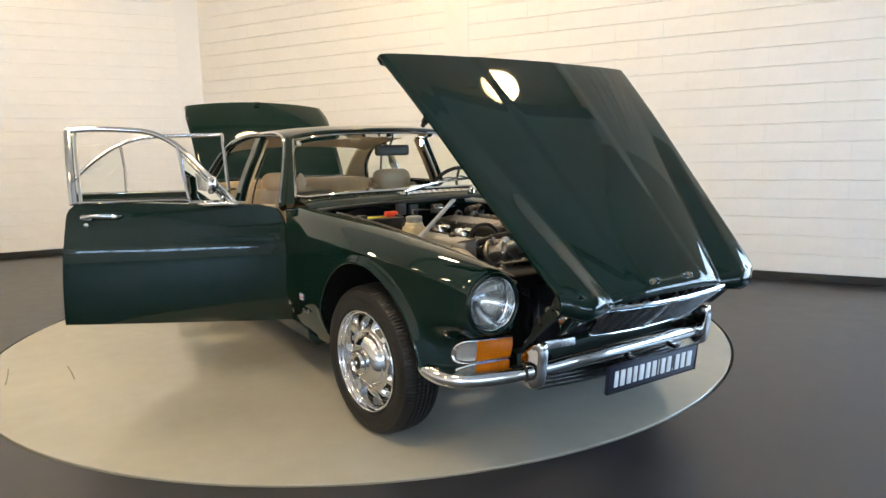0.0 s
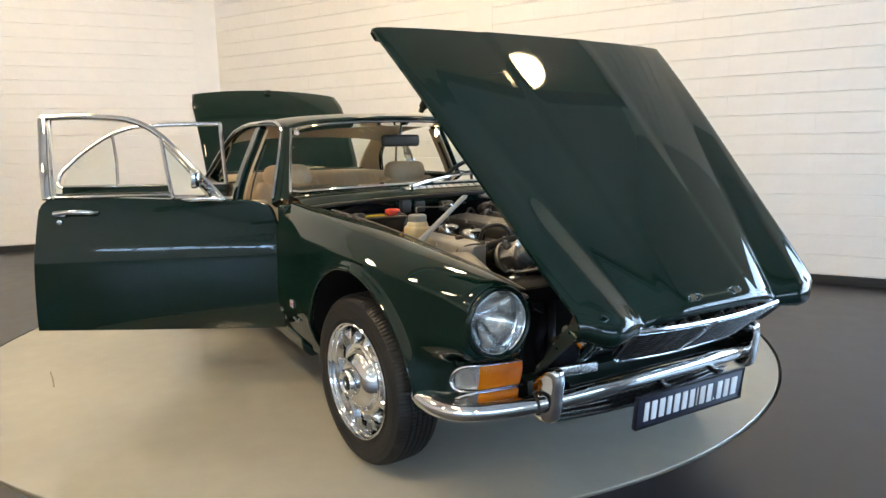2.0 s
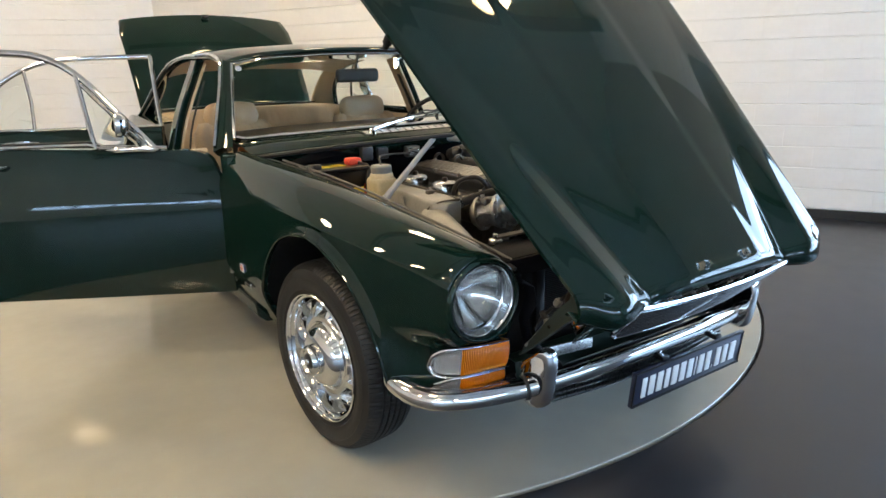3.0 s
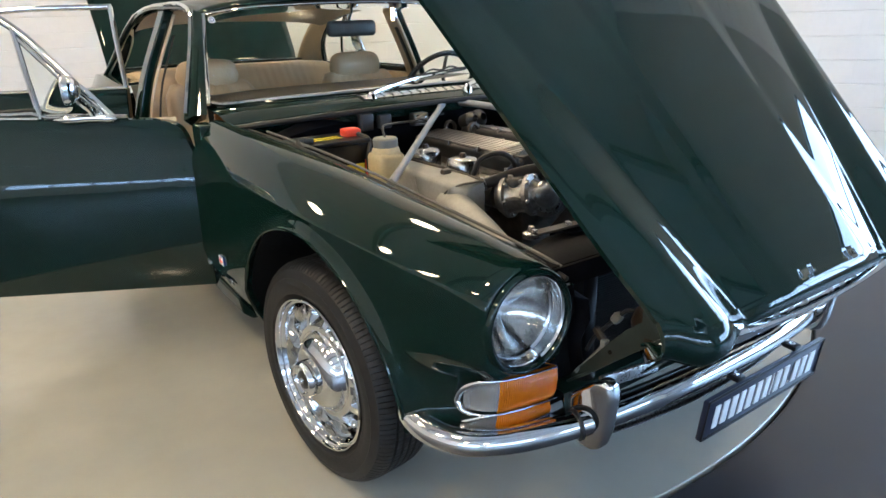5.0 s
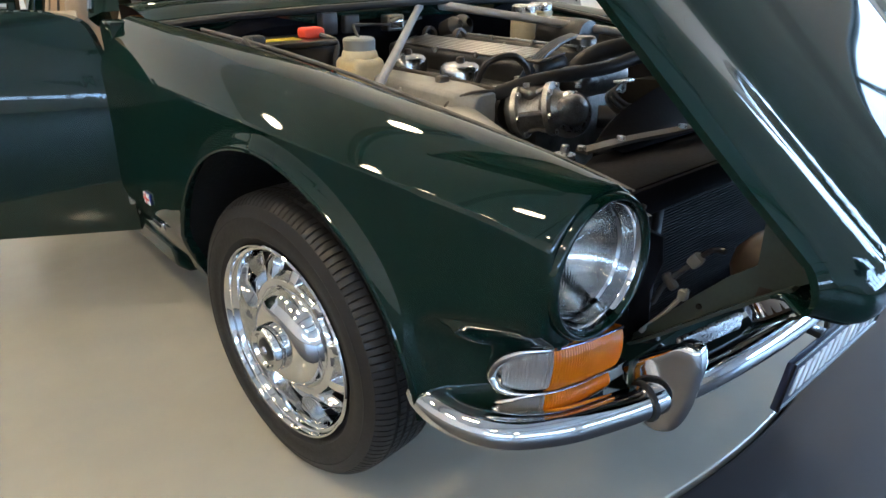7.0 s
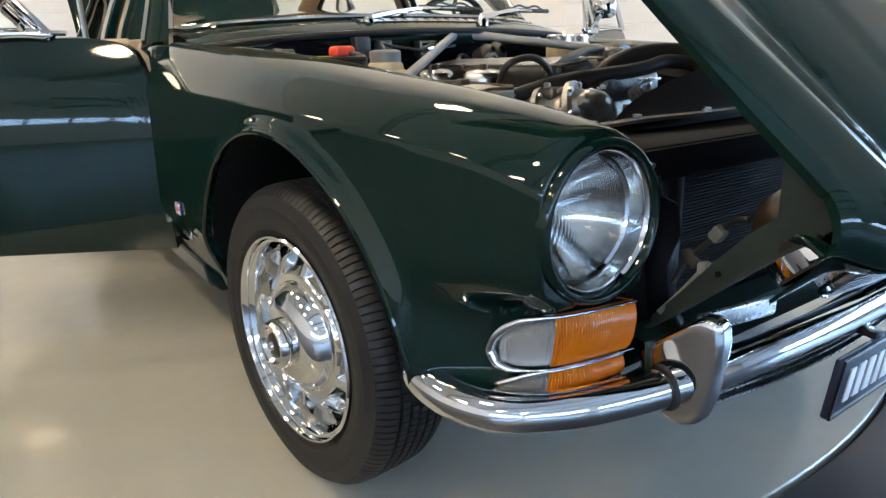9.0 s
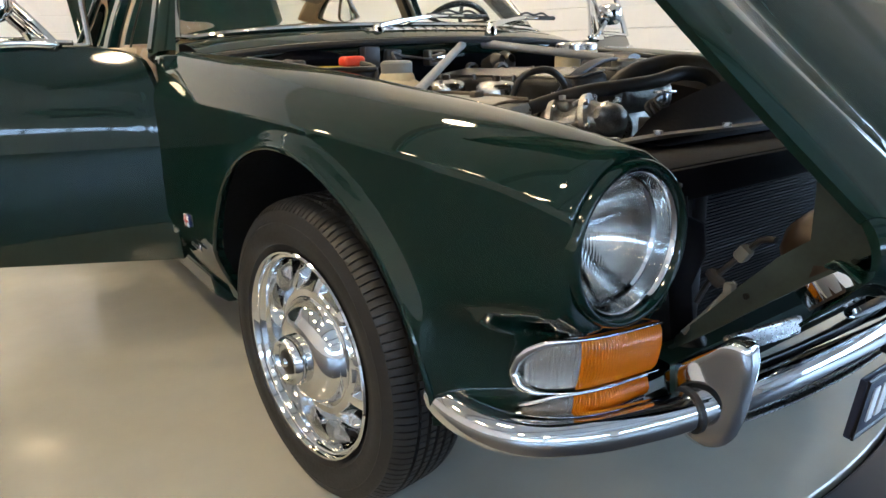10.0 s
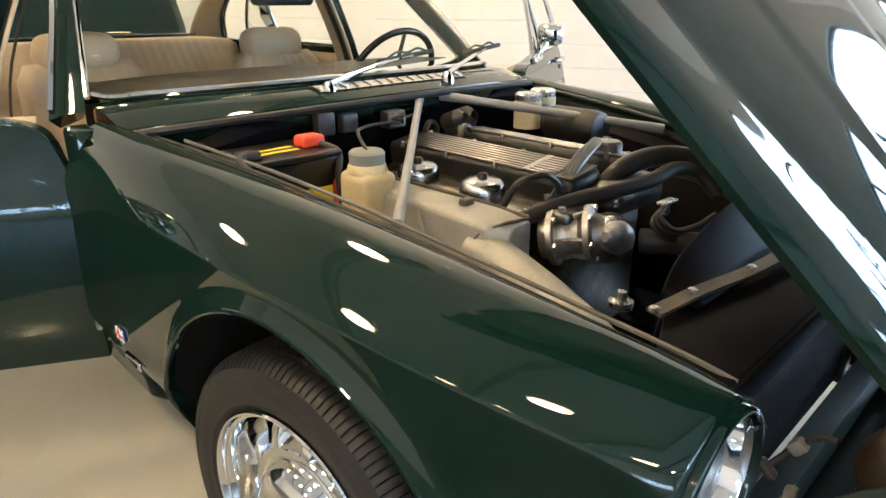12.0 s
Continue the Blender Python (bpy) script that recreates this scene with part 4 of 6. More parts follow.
def make_wheel():
    w = part("wheel", tyre_mesh(), RUBBER, car, "black tyre on a chromed slotted steel wheel", angle=30)
    part("rim", rim_mesh(), CHROME, w, "chromed slotted steel rim", angle=35)
    # disc coloured near black to paint the dark reflections seen in the slots
    part("wheel_disc", lathe([(0.09, 0.020), (0.125, 0.012), (0.150, 0.004), (0.176, -0.002), (0.186, -0.010), (0.19, -0.06)], 60, WM), SLOT_SHADE, w, "inner wheel disc, near black for the shade and dark reflections in the slots")
    part("hub_cap", lathe([(0.121, 0.042), (0.1225, 0.052), (0.1215, 0.058), (0.117, 0.0600), (0.1125, 0.0575), (0.110, 0.060), (0.108, 0.068), (0.102, 0.079), (0.092, 0.089), (0.078, 0.097), (0.064, 0.101), (0.054, 0.102), (0.048, 0.101)], 96, WM), CHROME, w, "domed chrome hub cap")
    part("hub_nut", lathe([(0.051, 0.096), (0.052, 0.112), (0.050, 0.124), (0.045, 0.130), (0.039, 0.130), (0.035, 0.123), (0.024, 0.121)], 40, WM), CHROME, w)
    part("hub_badge", lathe([(0.030, 0.118), (0.025, 0.125), (0.013, 0.128), (0.001, 0.129)], 24, WM), BLACK, w, "black hub badge")
    part("badge_dot", lathe([(0.010, 0.128), (0.008, 0.133), (0.001, 0.134)], 14, WM), CHROME, w)
    return w


wheel = make_wheel()
wheel.matrix_basis = pose(-0.730, -0.005, 0.322)
for x, y, turn in ((0.730, -0.005, 180), (-0.735, 2.762, 0), (0.735, 2.762, 180)):
    copy_thing(wheel, pose(x, y, 0.322, 0, 0, turn + (6 if y < 1 else 0)) @ pose(0, 0, 0, 20))
wheel.matrix_basis = pose(-0.720, -0.005, 0.322, 0, 0, 6) @ pose(0, 0, 0, 8)

# ---- body behind the front wings ----
# scuttle between the bonnet gap and the windscreen
WS_LOW = path([(-0.735, 0.945, 0.950), (-0.62, 0.83, 0.966), (-0.40, 0.722, 0.978), (0, 0.672, 0.984), (0.40, 0.722, 0.978), (0.62, 0.83, 0.966), (0.735, 0.945, 0.950)], 41)
WS_TOP = path([(-0.618, 1.262, 1.272), (-0.52, 1.19, 1.290), (-0.30, 1.125, 1.304), (0, 1.10, 1.310), (0.30, 1.125, 1.304), (0.52, 1.19, 1.290), (0.618, 1.262, 1.272)], 41)
GAP_EDGE = path([(-0.735, 0.70, 0.918), (-0.60, 0.62, 0.934), (-0.30, 0.55, 0.950), (0, 0.535, 0.955), (0.30, 0.55, 0.950), (0.60, 0.62, 0.934), (0.735, 0.70, 0.918)], 41)
rows = [[p + Vector((0, 0.01, -0.05)) for p in GAP_EDGE], [p + Vector((0, 0, -0.006)) for p in GAP_EDGE]] + [[GAP_EDGE[i].lerp(WS_LOW[i], t) + Vector((0, 0, 0.012 * math.sin(t * math.pi))) for i in range(41)] for t in np.linspace(0.02, 1, 7)]
scuttle = part("scuttle", grid(rows), PAINT, car, "dark green scuttle panel below the windscreen")
part("scuttle_seal", tube([p + Vector((0, -0.010, -0.010)) for p in GAP_EDGE], 0.010, 8), SEAL, scuttle)
vent = [[GAP_EDGE[i].lerp(WS_LOW[i], t) + Vector((0, 0, 0.012 * math.sin(t * math.pi) + 0.003)) for i in range(13, 28)] for t in (0.30, 0.45, 0.60)]
part("air_vent", grid(vent), STEEL, scuttle, "bright metal air intake strip")
for i in range(13, 28):
    a, b = vent[0][i - 13], vent[2][i - 13]
    part("vent_slat", tube([a + Vector((0, 0, 0.003)), b + Vector((0, 0, 0.003))], 0.0018, 5), BLACK, scuttle)

loop = [p for p in WS_LOW] + [WS_LOW[-1].lerp(WS_TOP[-1], t) for t in (0.2, 0.4, 0.6, 0.8)] + WS_TOP[::-1] + [WS_TOP[0].lerp(WS_LOW[0], t) for t in (0.2, 0.4, 0.6, 0.8)]
rows = [[WS_LOW[i].lerp(WS_TOP[i], t) + Vector((0, -0.02 * math.sin(t * math.pi), 0.012 * math.sin(t * math.pi))) for i in range(41)] for t in np.linspace(0, 1, 11)]
screen = part("windscreen", grid(rows), GLASS, car, "curved clear windscreen in a bright metal surround", thick=0.004)
screen.visible_shadow = False
trim_low = path([WS_LOW[0].lerp(WS_TOP[0], 0.07) + Vector((0.012, -0.004, 0))] + [p + Vector((0, -0.006, 0.010)) for p in WS_LOW[2:39]] + [WS_LOW[-1].lerp(WS_TOP[-1], 0.07) + Vector((-0.012, -0.004, 0))], 60)
part("screen_trim", tube(trim_low, 0.009, 8, flat=1.2), CHROME, screen)
part("screen_trim", tube([p + Vector((0, -0.004, 0.002)) for p in WS_TOP], 0.0055, 8), CHROME, screen)
for sx, i in ((-1, 0), (1, 40)):
    part("screen_trim", tube([WS_LOW[i].lerp(WS_TOP[i], t) + Vector((-sx * 0.006, -0.016, 0.006)) for t in np.linspace(0.03, 1, 10)], 0.008, 8), CHROME, screen)
    # windscreen pillar
    rows = []
    for t in np.linspace(-0.06, 1.02, 14):
        a = WS_LOW[i].lerp(WS_TOP[i], t)
        b = Vector((sx * 0.800, 1.00, 0.93)).lerp(Vector((sx * 0.635, 1.345, 1.297)), t)
        rows.append([a + Vector((0, -0.012, 0.004)), a.lerp(b, 0.4) + Vector((sx * 0.014, -0.008, 0.010)), b + Vector((0, 0, 0.006)), b + Vector((-sx * 0.03, 0.03, -0.02)), a + Vector((-sx * 0.01, 0.05, -0.02))])
    part("windscreen_pillar", grid(rows, loop=True, ends=True), PAINT, car)
part("sticker", lathe([(0.0006, 0.0), (0.014, 0.0)], 20, Matrix.Translation((-0.600, 1.186, 1.257)) @ Matrix.Rotation(radians(62), 4, "X")), WHITE, screen, "small round white sticker")
part("sticker_ring", lathe([(0.006, 0.0008), (0.009, 0.0008)], 20, Matrix.Translation((-0.600, 1.1845, 1.258)) @ Matrix.Rotation(radians(62), 4, "X")), BADGE_BLUE, screen)

# roof
rows = []
for r in np.linspace(0, 1, 22):
    row = []
    for k in range(37):
        u = 2 * k / 36 - 1
        wdt = 0.640 - 0.020 * abs(2 * r - 1) ** 2
        x = u * wdt
        yf = 1.10 + 0.185 * abs(u) ** 2.2
        yb = 2.80 - 0.05 * u * u
        zc = spl((0, 1.330), (0.10, 1.354), (0.35, 1.374), (0.55, 1.374), (0.8, 1.340), (1, 1.282))(r)
        z = zc - 0.028 * u * u - 0.030 * abs(u) ** 9
        row.append(Vector((x, lerp(yf, yb, r), z)))
    rows.append(row)
roof = part("roof", grid(rows), PAINT, car, "dark green roof panel", thick=0.012, offset=0)
rows_in = [[p + Vector((0, 0, -0.025)) for p in row[1:-1]] for row in rows]
part("headlining", grid(rows_in), HEADLINING, roof, "beige cloth headlining")

for sx in (-1, 1):
    drip = path([(sx * 0.800, 0.985, 0.935), (sx * 0.745, 1.09, 1.06), (sx * 0.680, 1.225, 1.20), (sx * 0.642, 1.335, 1.292), (sx * 0.632, 1.45, 1.318), (sx * 0.635, 1.80, 1.332), (sx * 0.632, 2.20, 1.325), (sx * 0.632, 2.50, 1.288),
                 (sx * 0.645, 2.75, 1.215), (sx * 0.68, 2.95, 1.10), (sx * 0.73, 3.06, 0.985)], 70)
    part("drip_rail", tube(drip, 0.008, 8), CHROME, roof, "bright drip rail over the doors")
    # rear pillar
    a = path([(sx * 0.625, 2.30, 1.315), (sx * 0.63, 2.55, 1.272), (sx * 0.65, 2.78, 1.195), (sx * 0.69, 2.96, 1.08), (sx * 0.755, 3.08, 0.96)], 16)
    b = path([(sx * 0.60, 2.72, 1.298), (sx * 0.59, 2.80, 1.270), (sx * 0.585, 2.95, 1.18), (sx * 0.60, 3.12, 1.07), (sx * 0.63, 3.28, 0.965)], 16)
    part("rear_pillar", grid([[a[i].lerp(b[i], t) + Vector((sx * 0.02 * math.sin(t * math.pi), 0, 0)) for t in np.linspace(0, 1, 8)] for i in range(16)]), PAINT, car, thick=0.02, offset=-1 if sx < 0 else 1)
    part("pillar_lining", grid([[a[i].lerp(b[i], t) + Vector((sx * 0.02 * math.sin(t * math.pi) - sx * 0.026, 0, 0)) for t in np.linspace(0, 1, 8)] for i in range(16)]), TRIM_TAN, roof, "tan rear pillar lining", thick=0.006)
    # centre pillar
    rows = []
    for z in np.linspace(0.30, 1.32, 14):
        x = spl((0.30, 0.80), (0.70, 0.835), (0.93, 0.790), (1.32, 0.625))(z)
        w = 0.055 if z > 0.93 else lerp(0.085, 0.055, max(0, (z - 0.3) / 0.63))
        rows.append([Vector((sx * x, 1.85 - w, z)), Vector((sx * x, 1.85 + w, z)), Vector((sx * (x - 0.05), 1.85 + w * 0.8, z)), Vector((sx * (x - 0.05), 1.85 - w * 0.8, z))])
    pillar = part("centre_pillar", grid(rows, loop=True, ends=True), PAINT, car, "dark green door pillar with tan trim", bevel=0.008)
    tr = [[Vector((sx * (spl((0.30, 0.80), (0.70, 0.835), (0.93, 0.790), (1.32, 0.625))(z) - 0.052), y, z)) for y in (1.79, 1.81, 1.89, 1.91)] for z in np.linspace(0.45, 1.29, 10)]
    part("pillar_trim", grid(tr), TRIM_TAN, pillar, "tan pillar trim", thick=0.012)
    part("seat_belt", tube(path([(sx * 0.60, 1.80, 1.20), (sx * 0.70, 1.79, 0.95), (sx * 0.74, 1.78, 0.62), (sx * 0.74, 1.76, 0.40)], 12), 0.020, 6, flat=0.15, up=(0, 1, 0)), SEAL, pillar, "black seat belt")
    # sill
    rows = [[Vector((sx * x, y, z)) for x, z in ((0.66, 0.345), (0.755, 0.335), (0.785, 0.300), (0.775, 0.235), (0.74, 0.205), (0.66, 0.20))] for y in np.linspace(0.70, 2.42, 8)]
    sill = part("sill", grid(rows, loop=True, ends=True), PAINT, car, "dark green sill below the doors", bevel=0.006)
    part("sill_tread", box((sx * 0.720, 1.55, 0.345), (0.05, 1.6, 0.006), 0.002), STEEL, sill)
    # scuttle side between wing and door opening
    part("hinge_post", box((sx * 0.775, 0.80, 0.67), (0.09, 0.10, 0.50), 0.012), PAINT, car)
    for z in (0.45, 0.76):
        part("door_hinge", box((sx * 0.825, 0.785, z), (0.05, 0.03, 0.05), 0.006), STEEL, car)
    part("door_check", tube([(sx * 0.80, 0.83, 0.60), (sx * 0.90, 0.87, 0.60)], 0.008, 8), STEEL, car)
    part("kick_panel", box((sx * 0.70, 0.95, 0.60), (0.02, 0.30, 0.50), 0.008), TRIM_TAN, car)
    # rear quarter
    rows = []
    for y in np.linspace(2.42, 3.93, 40):
        xo = spl((2.42, 0.855), (2.9, 0.86), (3.4, 0.835), (3.75, 0.78), (3.93, 0.70))(y)
        zt = spl((2.42, 0.945), (3.0, 0.965), (3.5, 0.945), (3.93, 0.86))(y)
        q = 1 - ((y - 2.762) / 0.36) ** 2
        zl = 0.33 + 0.36 * math.sqrt(q) if q > 0 else spl((2.4, 0.235), (3.93, 0.34))(y)
        row = []
        for t in np.linspace(0, 1, 16):
            z = lerp(zt, zl, t)
            x = xo - 0.10 * sstep(0.72, 0.98, z) - 0.06 * max(0, 0.55 - z)
            row.append(Vector((sx * x, y, z)))
        row.insert(0, row[0] + Vector((-sx * 0.12, 0, 0.008)))
        rows.append(row)
    quarter = part("rear_wing", grid(rows), PAINT, car, "dark green rear wing", thick=0.01)
    part("wheel_arch_liner", lathe([(0.37, -0.14), (0.37, 0.12)], 40, Matrix.Translation((sx * 0.70, 2.762, 0.33)) @ WM), BLACK_MATT, quarter)

lamp_body = part("courtesy_lamp", box((0.592, 1.800, 1.262), (0.020, 0.034, 0.062), 0.006), CHROME, car, "small lit courtesy lamp on the door pillar")
part("lamp_lens", box((0.580, 1.797, 1.262), (0.010, 0.026, 0.052), 0.004), COURTESY, lamp_body, "glowing warm lens")

# rear screen, deck, boot well and tail
RS_TOP = path([(-0.565, 2.74, 1.265), (-0.3, 2.79, 1.285), (0, 2.80, 1.29), (0.3, 2.79, 1.285), (0.565, 2.74, 1.265)], 25)
RS_LOW = path([(-0.62, 3.20, 0.99), (-0.35, 3.30, 0.99), (0, 3.33, 0.99), (0.35, 3.30, 0.99), (0.62, 3.20, 0.99)], 25)
rear_screen = part("rear_screen", grid([[RS_TOP[i].lerp(RS_LOW[i], t) + Vector((0, 0.02 * math.sin(t * math.pi), 0.015 * math.sin(t * math.pi))) for i in range(25)] for t in np.linspace(0, 1, 8)]), GLASS, car, "curved clear rear window", thick=0.004)
rear_screen.visible_shadow = False
part("screen_trim", tube([p + Vector((0, 0.004, 0.003)) for p in RS_LOW], 0.008, 8), CHROME, rear_screen)
part("screen_trim", tube([p + Vector((0, 0.004, 0.003)) for p in RS_TOP], 0.008, 8), CHROME, rear_screen)
deck = [[RS_LOW[i] + Vector((0, 0, -0.02)), RS_LOW[i] + Vector((0, 0.06, -0.022)), Vector((RS_LOW[i].x * 1.05, 3.42, 0.950)), Vector((RS_LOW[i].x * 1.05, 3.43, 0.90))] for i in range(25)]
part("rear_deck", grid(deck), PAINT, car)
tail = [[Vector((x, 3.95 - 0.10 * (abs(x) / 0.72) ** 3 - dy, z)) for x in np.linspace(-0.72, 0.72, 25)] for dy, z in ((0.03, 0.78), (0.0, 0.70), (0.0, 0.50), (0.06, 0.34), (0.2, 0.28))]
part("tail_panel", grid(tail), PAINT, car, thick=0.01)
part("boot_floor", box((0, 3.60, 0.42), (1.20, 0.62, 0.02)), CARPET, car)
rb = path([(-0.86, 3.55, 0.45), (-0.83, 3.90, 0.45), (-0.70, 4.0, 0.45), (0, 4.04, 0.45), (0.70, 4.0, 0.45), (0.83, 3.90, 0.45), (0.86, 3.55, 0.45)], 60)
part("rear_bumper", sweep(rb, [(-a, b) for a, b in oval]), CHROME, car, "chrome rear bumper bar", angle=60)

# boot lid standing open
BLM = Matrix.Translation((0, 3.40, 0.965)) @ Matrix.Rotation(radians(57), 4, "X")
rows = []
for t in np.linspace(0, 1, 14):
    row = []
    for k in range(31):
        u = 2 * k / 30 - 1
        w = 0.665 + 0.010 * t - 0.03 * sstep(0.85, 1.0, t) * abs(u) ** 6
        row.append(Vector((u * w, 0.845 * t + 0.045 * t * (1 - u * u), 0.02 * math.sin(t * math.pi) - 0.05 * t ** 4 - 0.018 * u * u)))
    rows.append(row)
rows.append([p + Vector((0, 0.01, -0.05)) for p in rows[-1]])
boot = part("boot_lid", grid(rows), PAINT, car, "dark green boot lid standing open", thick=0.03)
boot.matrix_basis = BLM
part("lid_lining", grid([[p + Vector((0, 0, -0.035)) for p in r[2:-2]] for r in rows[1:-2]]), PAINT_IN, boot)
part("lid_latch", box((0, 0.86, -0.01), (0.05, 0.03, 0.03), 0.006), BLACK, boot)
for sx in (-1, 1):
    part("lid_stay", tube([(sx * 0.55, 3.46, 0.93), (sx * 0.54, 3.60, 1.22)], 0.010, 8), SEAL, car)


# ---- doors ----
def door_w(z):
    return spl((0.33, -0.016), (0.40, -0.003), (0.50, 0.008), (0.60, 0.0145), (0.68, 0.0155), (0.72, 0.0130), (0.757, 0.0085), (0.775, 0.002), (0.82, -0.007), (0.88, -0.021), (0.94, -0.036), (0.975, -0.046), (1.36, -0.200))(z)


def front_door(sx, angle):
    top = spl((-0.02, 0.80), (0.0, 0.855), (0.02, 0.900), (0.05, 0.925), (0.10, 0.938), (0.25, 0.946), (0.5, 0.959), (1.0, 0.972), (1.07, 0.970))
    bot = spl((0, 0.338), (0.5, 0.350), (1.07, 0.366))
    rows = []
    for i in range(44):
        s = (i / 43)
        s = s ** 1.35
        row_o, row_i = [], []
        for t in np.linspace(0, 1, 26):
            zt, zb = top(lerp(-0.02, 1.065, s)), bot(lerp(0, 1.065, s))
            z = lerp(zb, zt, t)
            ue = lerp(1.115, 1.062, (z - 0.36) / 0.61) - 0.035 * sstep(0.93, 0.975, z) * (z > 0.93)
            u = lerp(-0.012, ue, s)
            row_o.append(Vector((sx * door_w(z), u, z)))
            row_i.append(Vector((sx * (door_w(z) - (0.060 if 0.02 < s < 0.985 else 0.048)), u, z)))
        rows.append(row_o + row_i[::-1])
    skin = part("front_door", grid(rows, loop=True, ends=True), PAINT, car, "dark green front door standing wide open", angle=35, bevel=0.004)
    skin.matrix_basis = pose(sx * 0.845, 0.78, 0, 0, 0, -sx * angle)
    trim = [[Vector((sx * (door_w(z) - 0.064), u, z)) for z in np.linspace(0.40, 0.94, 8)] for u in np.linspace(0.06, 1.02, 10)]
    part("door_trim", grid(trim), TRIM_TAN, skin, "tan inner door trim", thick=0.02, offset=0)

    def q(u, z, out=0.0):
        w = door_w(z)
        return Vector((sx * (w + out), u, z))
    bar = [(-0.011, -0.015), (0.011, -0.015), (0.013, -0.004), (0.004, 0.0), (0.013, 0.004), (0.011, 0.015), (-0.011, 0.015)]
    post = [q(1.030, 0.970), q(1.050, 1.10), q(1.068, 1.22), q(1.084, 1.335)]
    part("window_frame", tube(path(post, 16), 0.021, 10, flat=0.62, up=(0, 1, 0)), CHROME, skin, "polished bright metal window frame")
    part("window_frame", tube(path([q(0.995, 0.970), q(1.015, 1.10), q(1.034, 1.22), q(1.050, 1.325)], 16), 0.009, 8), CHROME, skin)
    arc = [q(1.090, 1.338), q(0.95, 1.343), q(0.80, 1.336), q(0.70, 1.325), q(0.605, 1.290), q(0.52, 1.232), q(0.40, 1.112), q(0.31, 1.022), q(0.238, 0.944)]
    part("window_frame", tube(path(arc, 44), 0.014, 10, flat=0.8), CHROME, skin)
    part("quarter_bar", tube([q(0.542, 1.250), q(0.505, 1.10), q(0.470, 0.958)], 0.013, 10, flat=0.7), CHROME, skin)
    part("quarter_frame", tube(path([q(0.528, 1.215), q(0.42, 1.105), q(0.335, 1.018), q(0.275, 0.966)], 16), 0.007, 8), CHROME, skin)
    part("quarter_frame", tube([q(0.275, 0.966), q(0.47, 0.970)], 0.007, 8), CHROME, skin)
    qb = grid([[q(0.47, 0.972, -0.004), q(0.28, 0.972, -0.004)], [q(0.50, 1.09, -0.004), q(0.39, 1.09, -0.004)], [q(0.53, 1.225, -0.004), q(0.52, 1.215, -0.004)]])
    g = part("quarter_glass", qb, GLASS, skin, thick=0.003)
    g.visible_shadow = False
    part("waist_strip", tube([q(u, 0.978 if u > 0.45 else lerp(0.952, 0.964, u / 0.45), 0.004) for u in np.linspace(0.20, 1.04, 18)], 0.007, 8), CHROME, skin)
    part("waist_seal", tube([q(u, 0.984, -0.03) for u in np.linspace(0.48, 1.02, 12)], 0.008, 6), SEAL, skin)
    h = path([q(0.985, 0.905, 0.022), q(0.94, 0.912, 0.034), q(0.86, 0.912, 0.034), q(0.81, 0.908, 0.022), q(0.80, 0.908, 0.01)], 20)
    part("handle", tube(h, [0.012] * 3 + [0.010] * 14 + [0.006] * 3, 10, flat=0.75), CHROME, skin, "chrome pull handle")
    part("handle_plate", box(q(0.965, 0.905, 0.010), (0.012, 0.05, 0.03), 0.004), CHROME, skin)
    part("lock", lathe([(0.011, 0.0), (0.011, 0.008), (0.001, 0.010)], 16, Matrix.Translation(q(0.968, 0.868, 0.0)) @ Matrix.Rotation(radians(90 * sx), 4, "Y")), CHROME, skin)
    # wing mirror on the quarterlight
    part("mirror_foot", tube(path([q(0.235, 0.952, 0.012), q(0.30, 0.958, 0.016), q(0.40, 0.956, 0.012), q(0.43, 0.956, 0.004)], 14), [0.004] + [0.013] * 11 + [0.006, 0.003], 10, flat=0.8), CHROME, skin)
    part("mirror_arm", tube(path([q(0.30, 0.962, 0.016), q(0.305, 0.985, 0.035), q(0.325, 1.015, 0.060), q(0.335, 1.035, 0.075)], 10), 0.010, 8), CHROME, skin)
    mrows = []
    for d, k in ((-0.016, 0.90), (-0.012, 1.0), (0.0, 1.02), (0.014, 0.92), (0.028, 0.66), (0.036, 0.30), (0.038, 0.02)):
        row = []
        for a in np.linspace(0, 2 * math.pi, 24, endpoint=False):
            c, s = math.cos(a), math.sin(a)
            row.append(Vector((sx * 0.058 * k * math.copysign(abs(c) ** 0.55, c), -d, 0.046 * k * math.copysign(abs(s) ** 0.55, s))))
        mrows.append(row)
    mb = grid(mrows, loop=True, ends=True)
    mm = Matrix.Translation(q(0.350, 1.055, 0.085)) @ Matrix.Rotation(radians(-sx * 16), 4, "Z")
    for v in mb.verts:
        v.co = mm @ v.co
    part("door_mirror", mb, CHROME, skin, "rounded chrome door mirror", angle=50)
    return skin


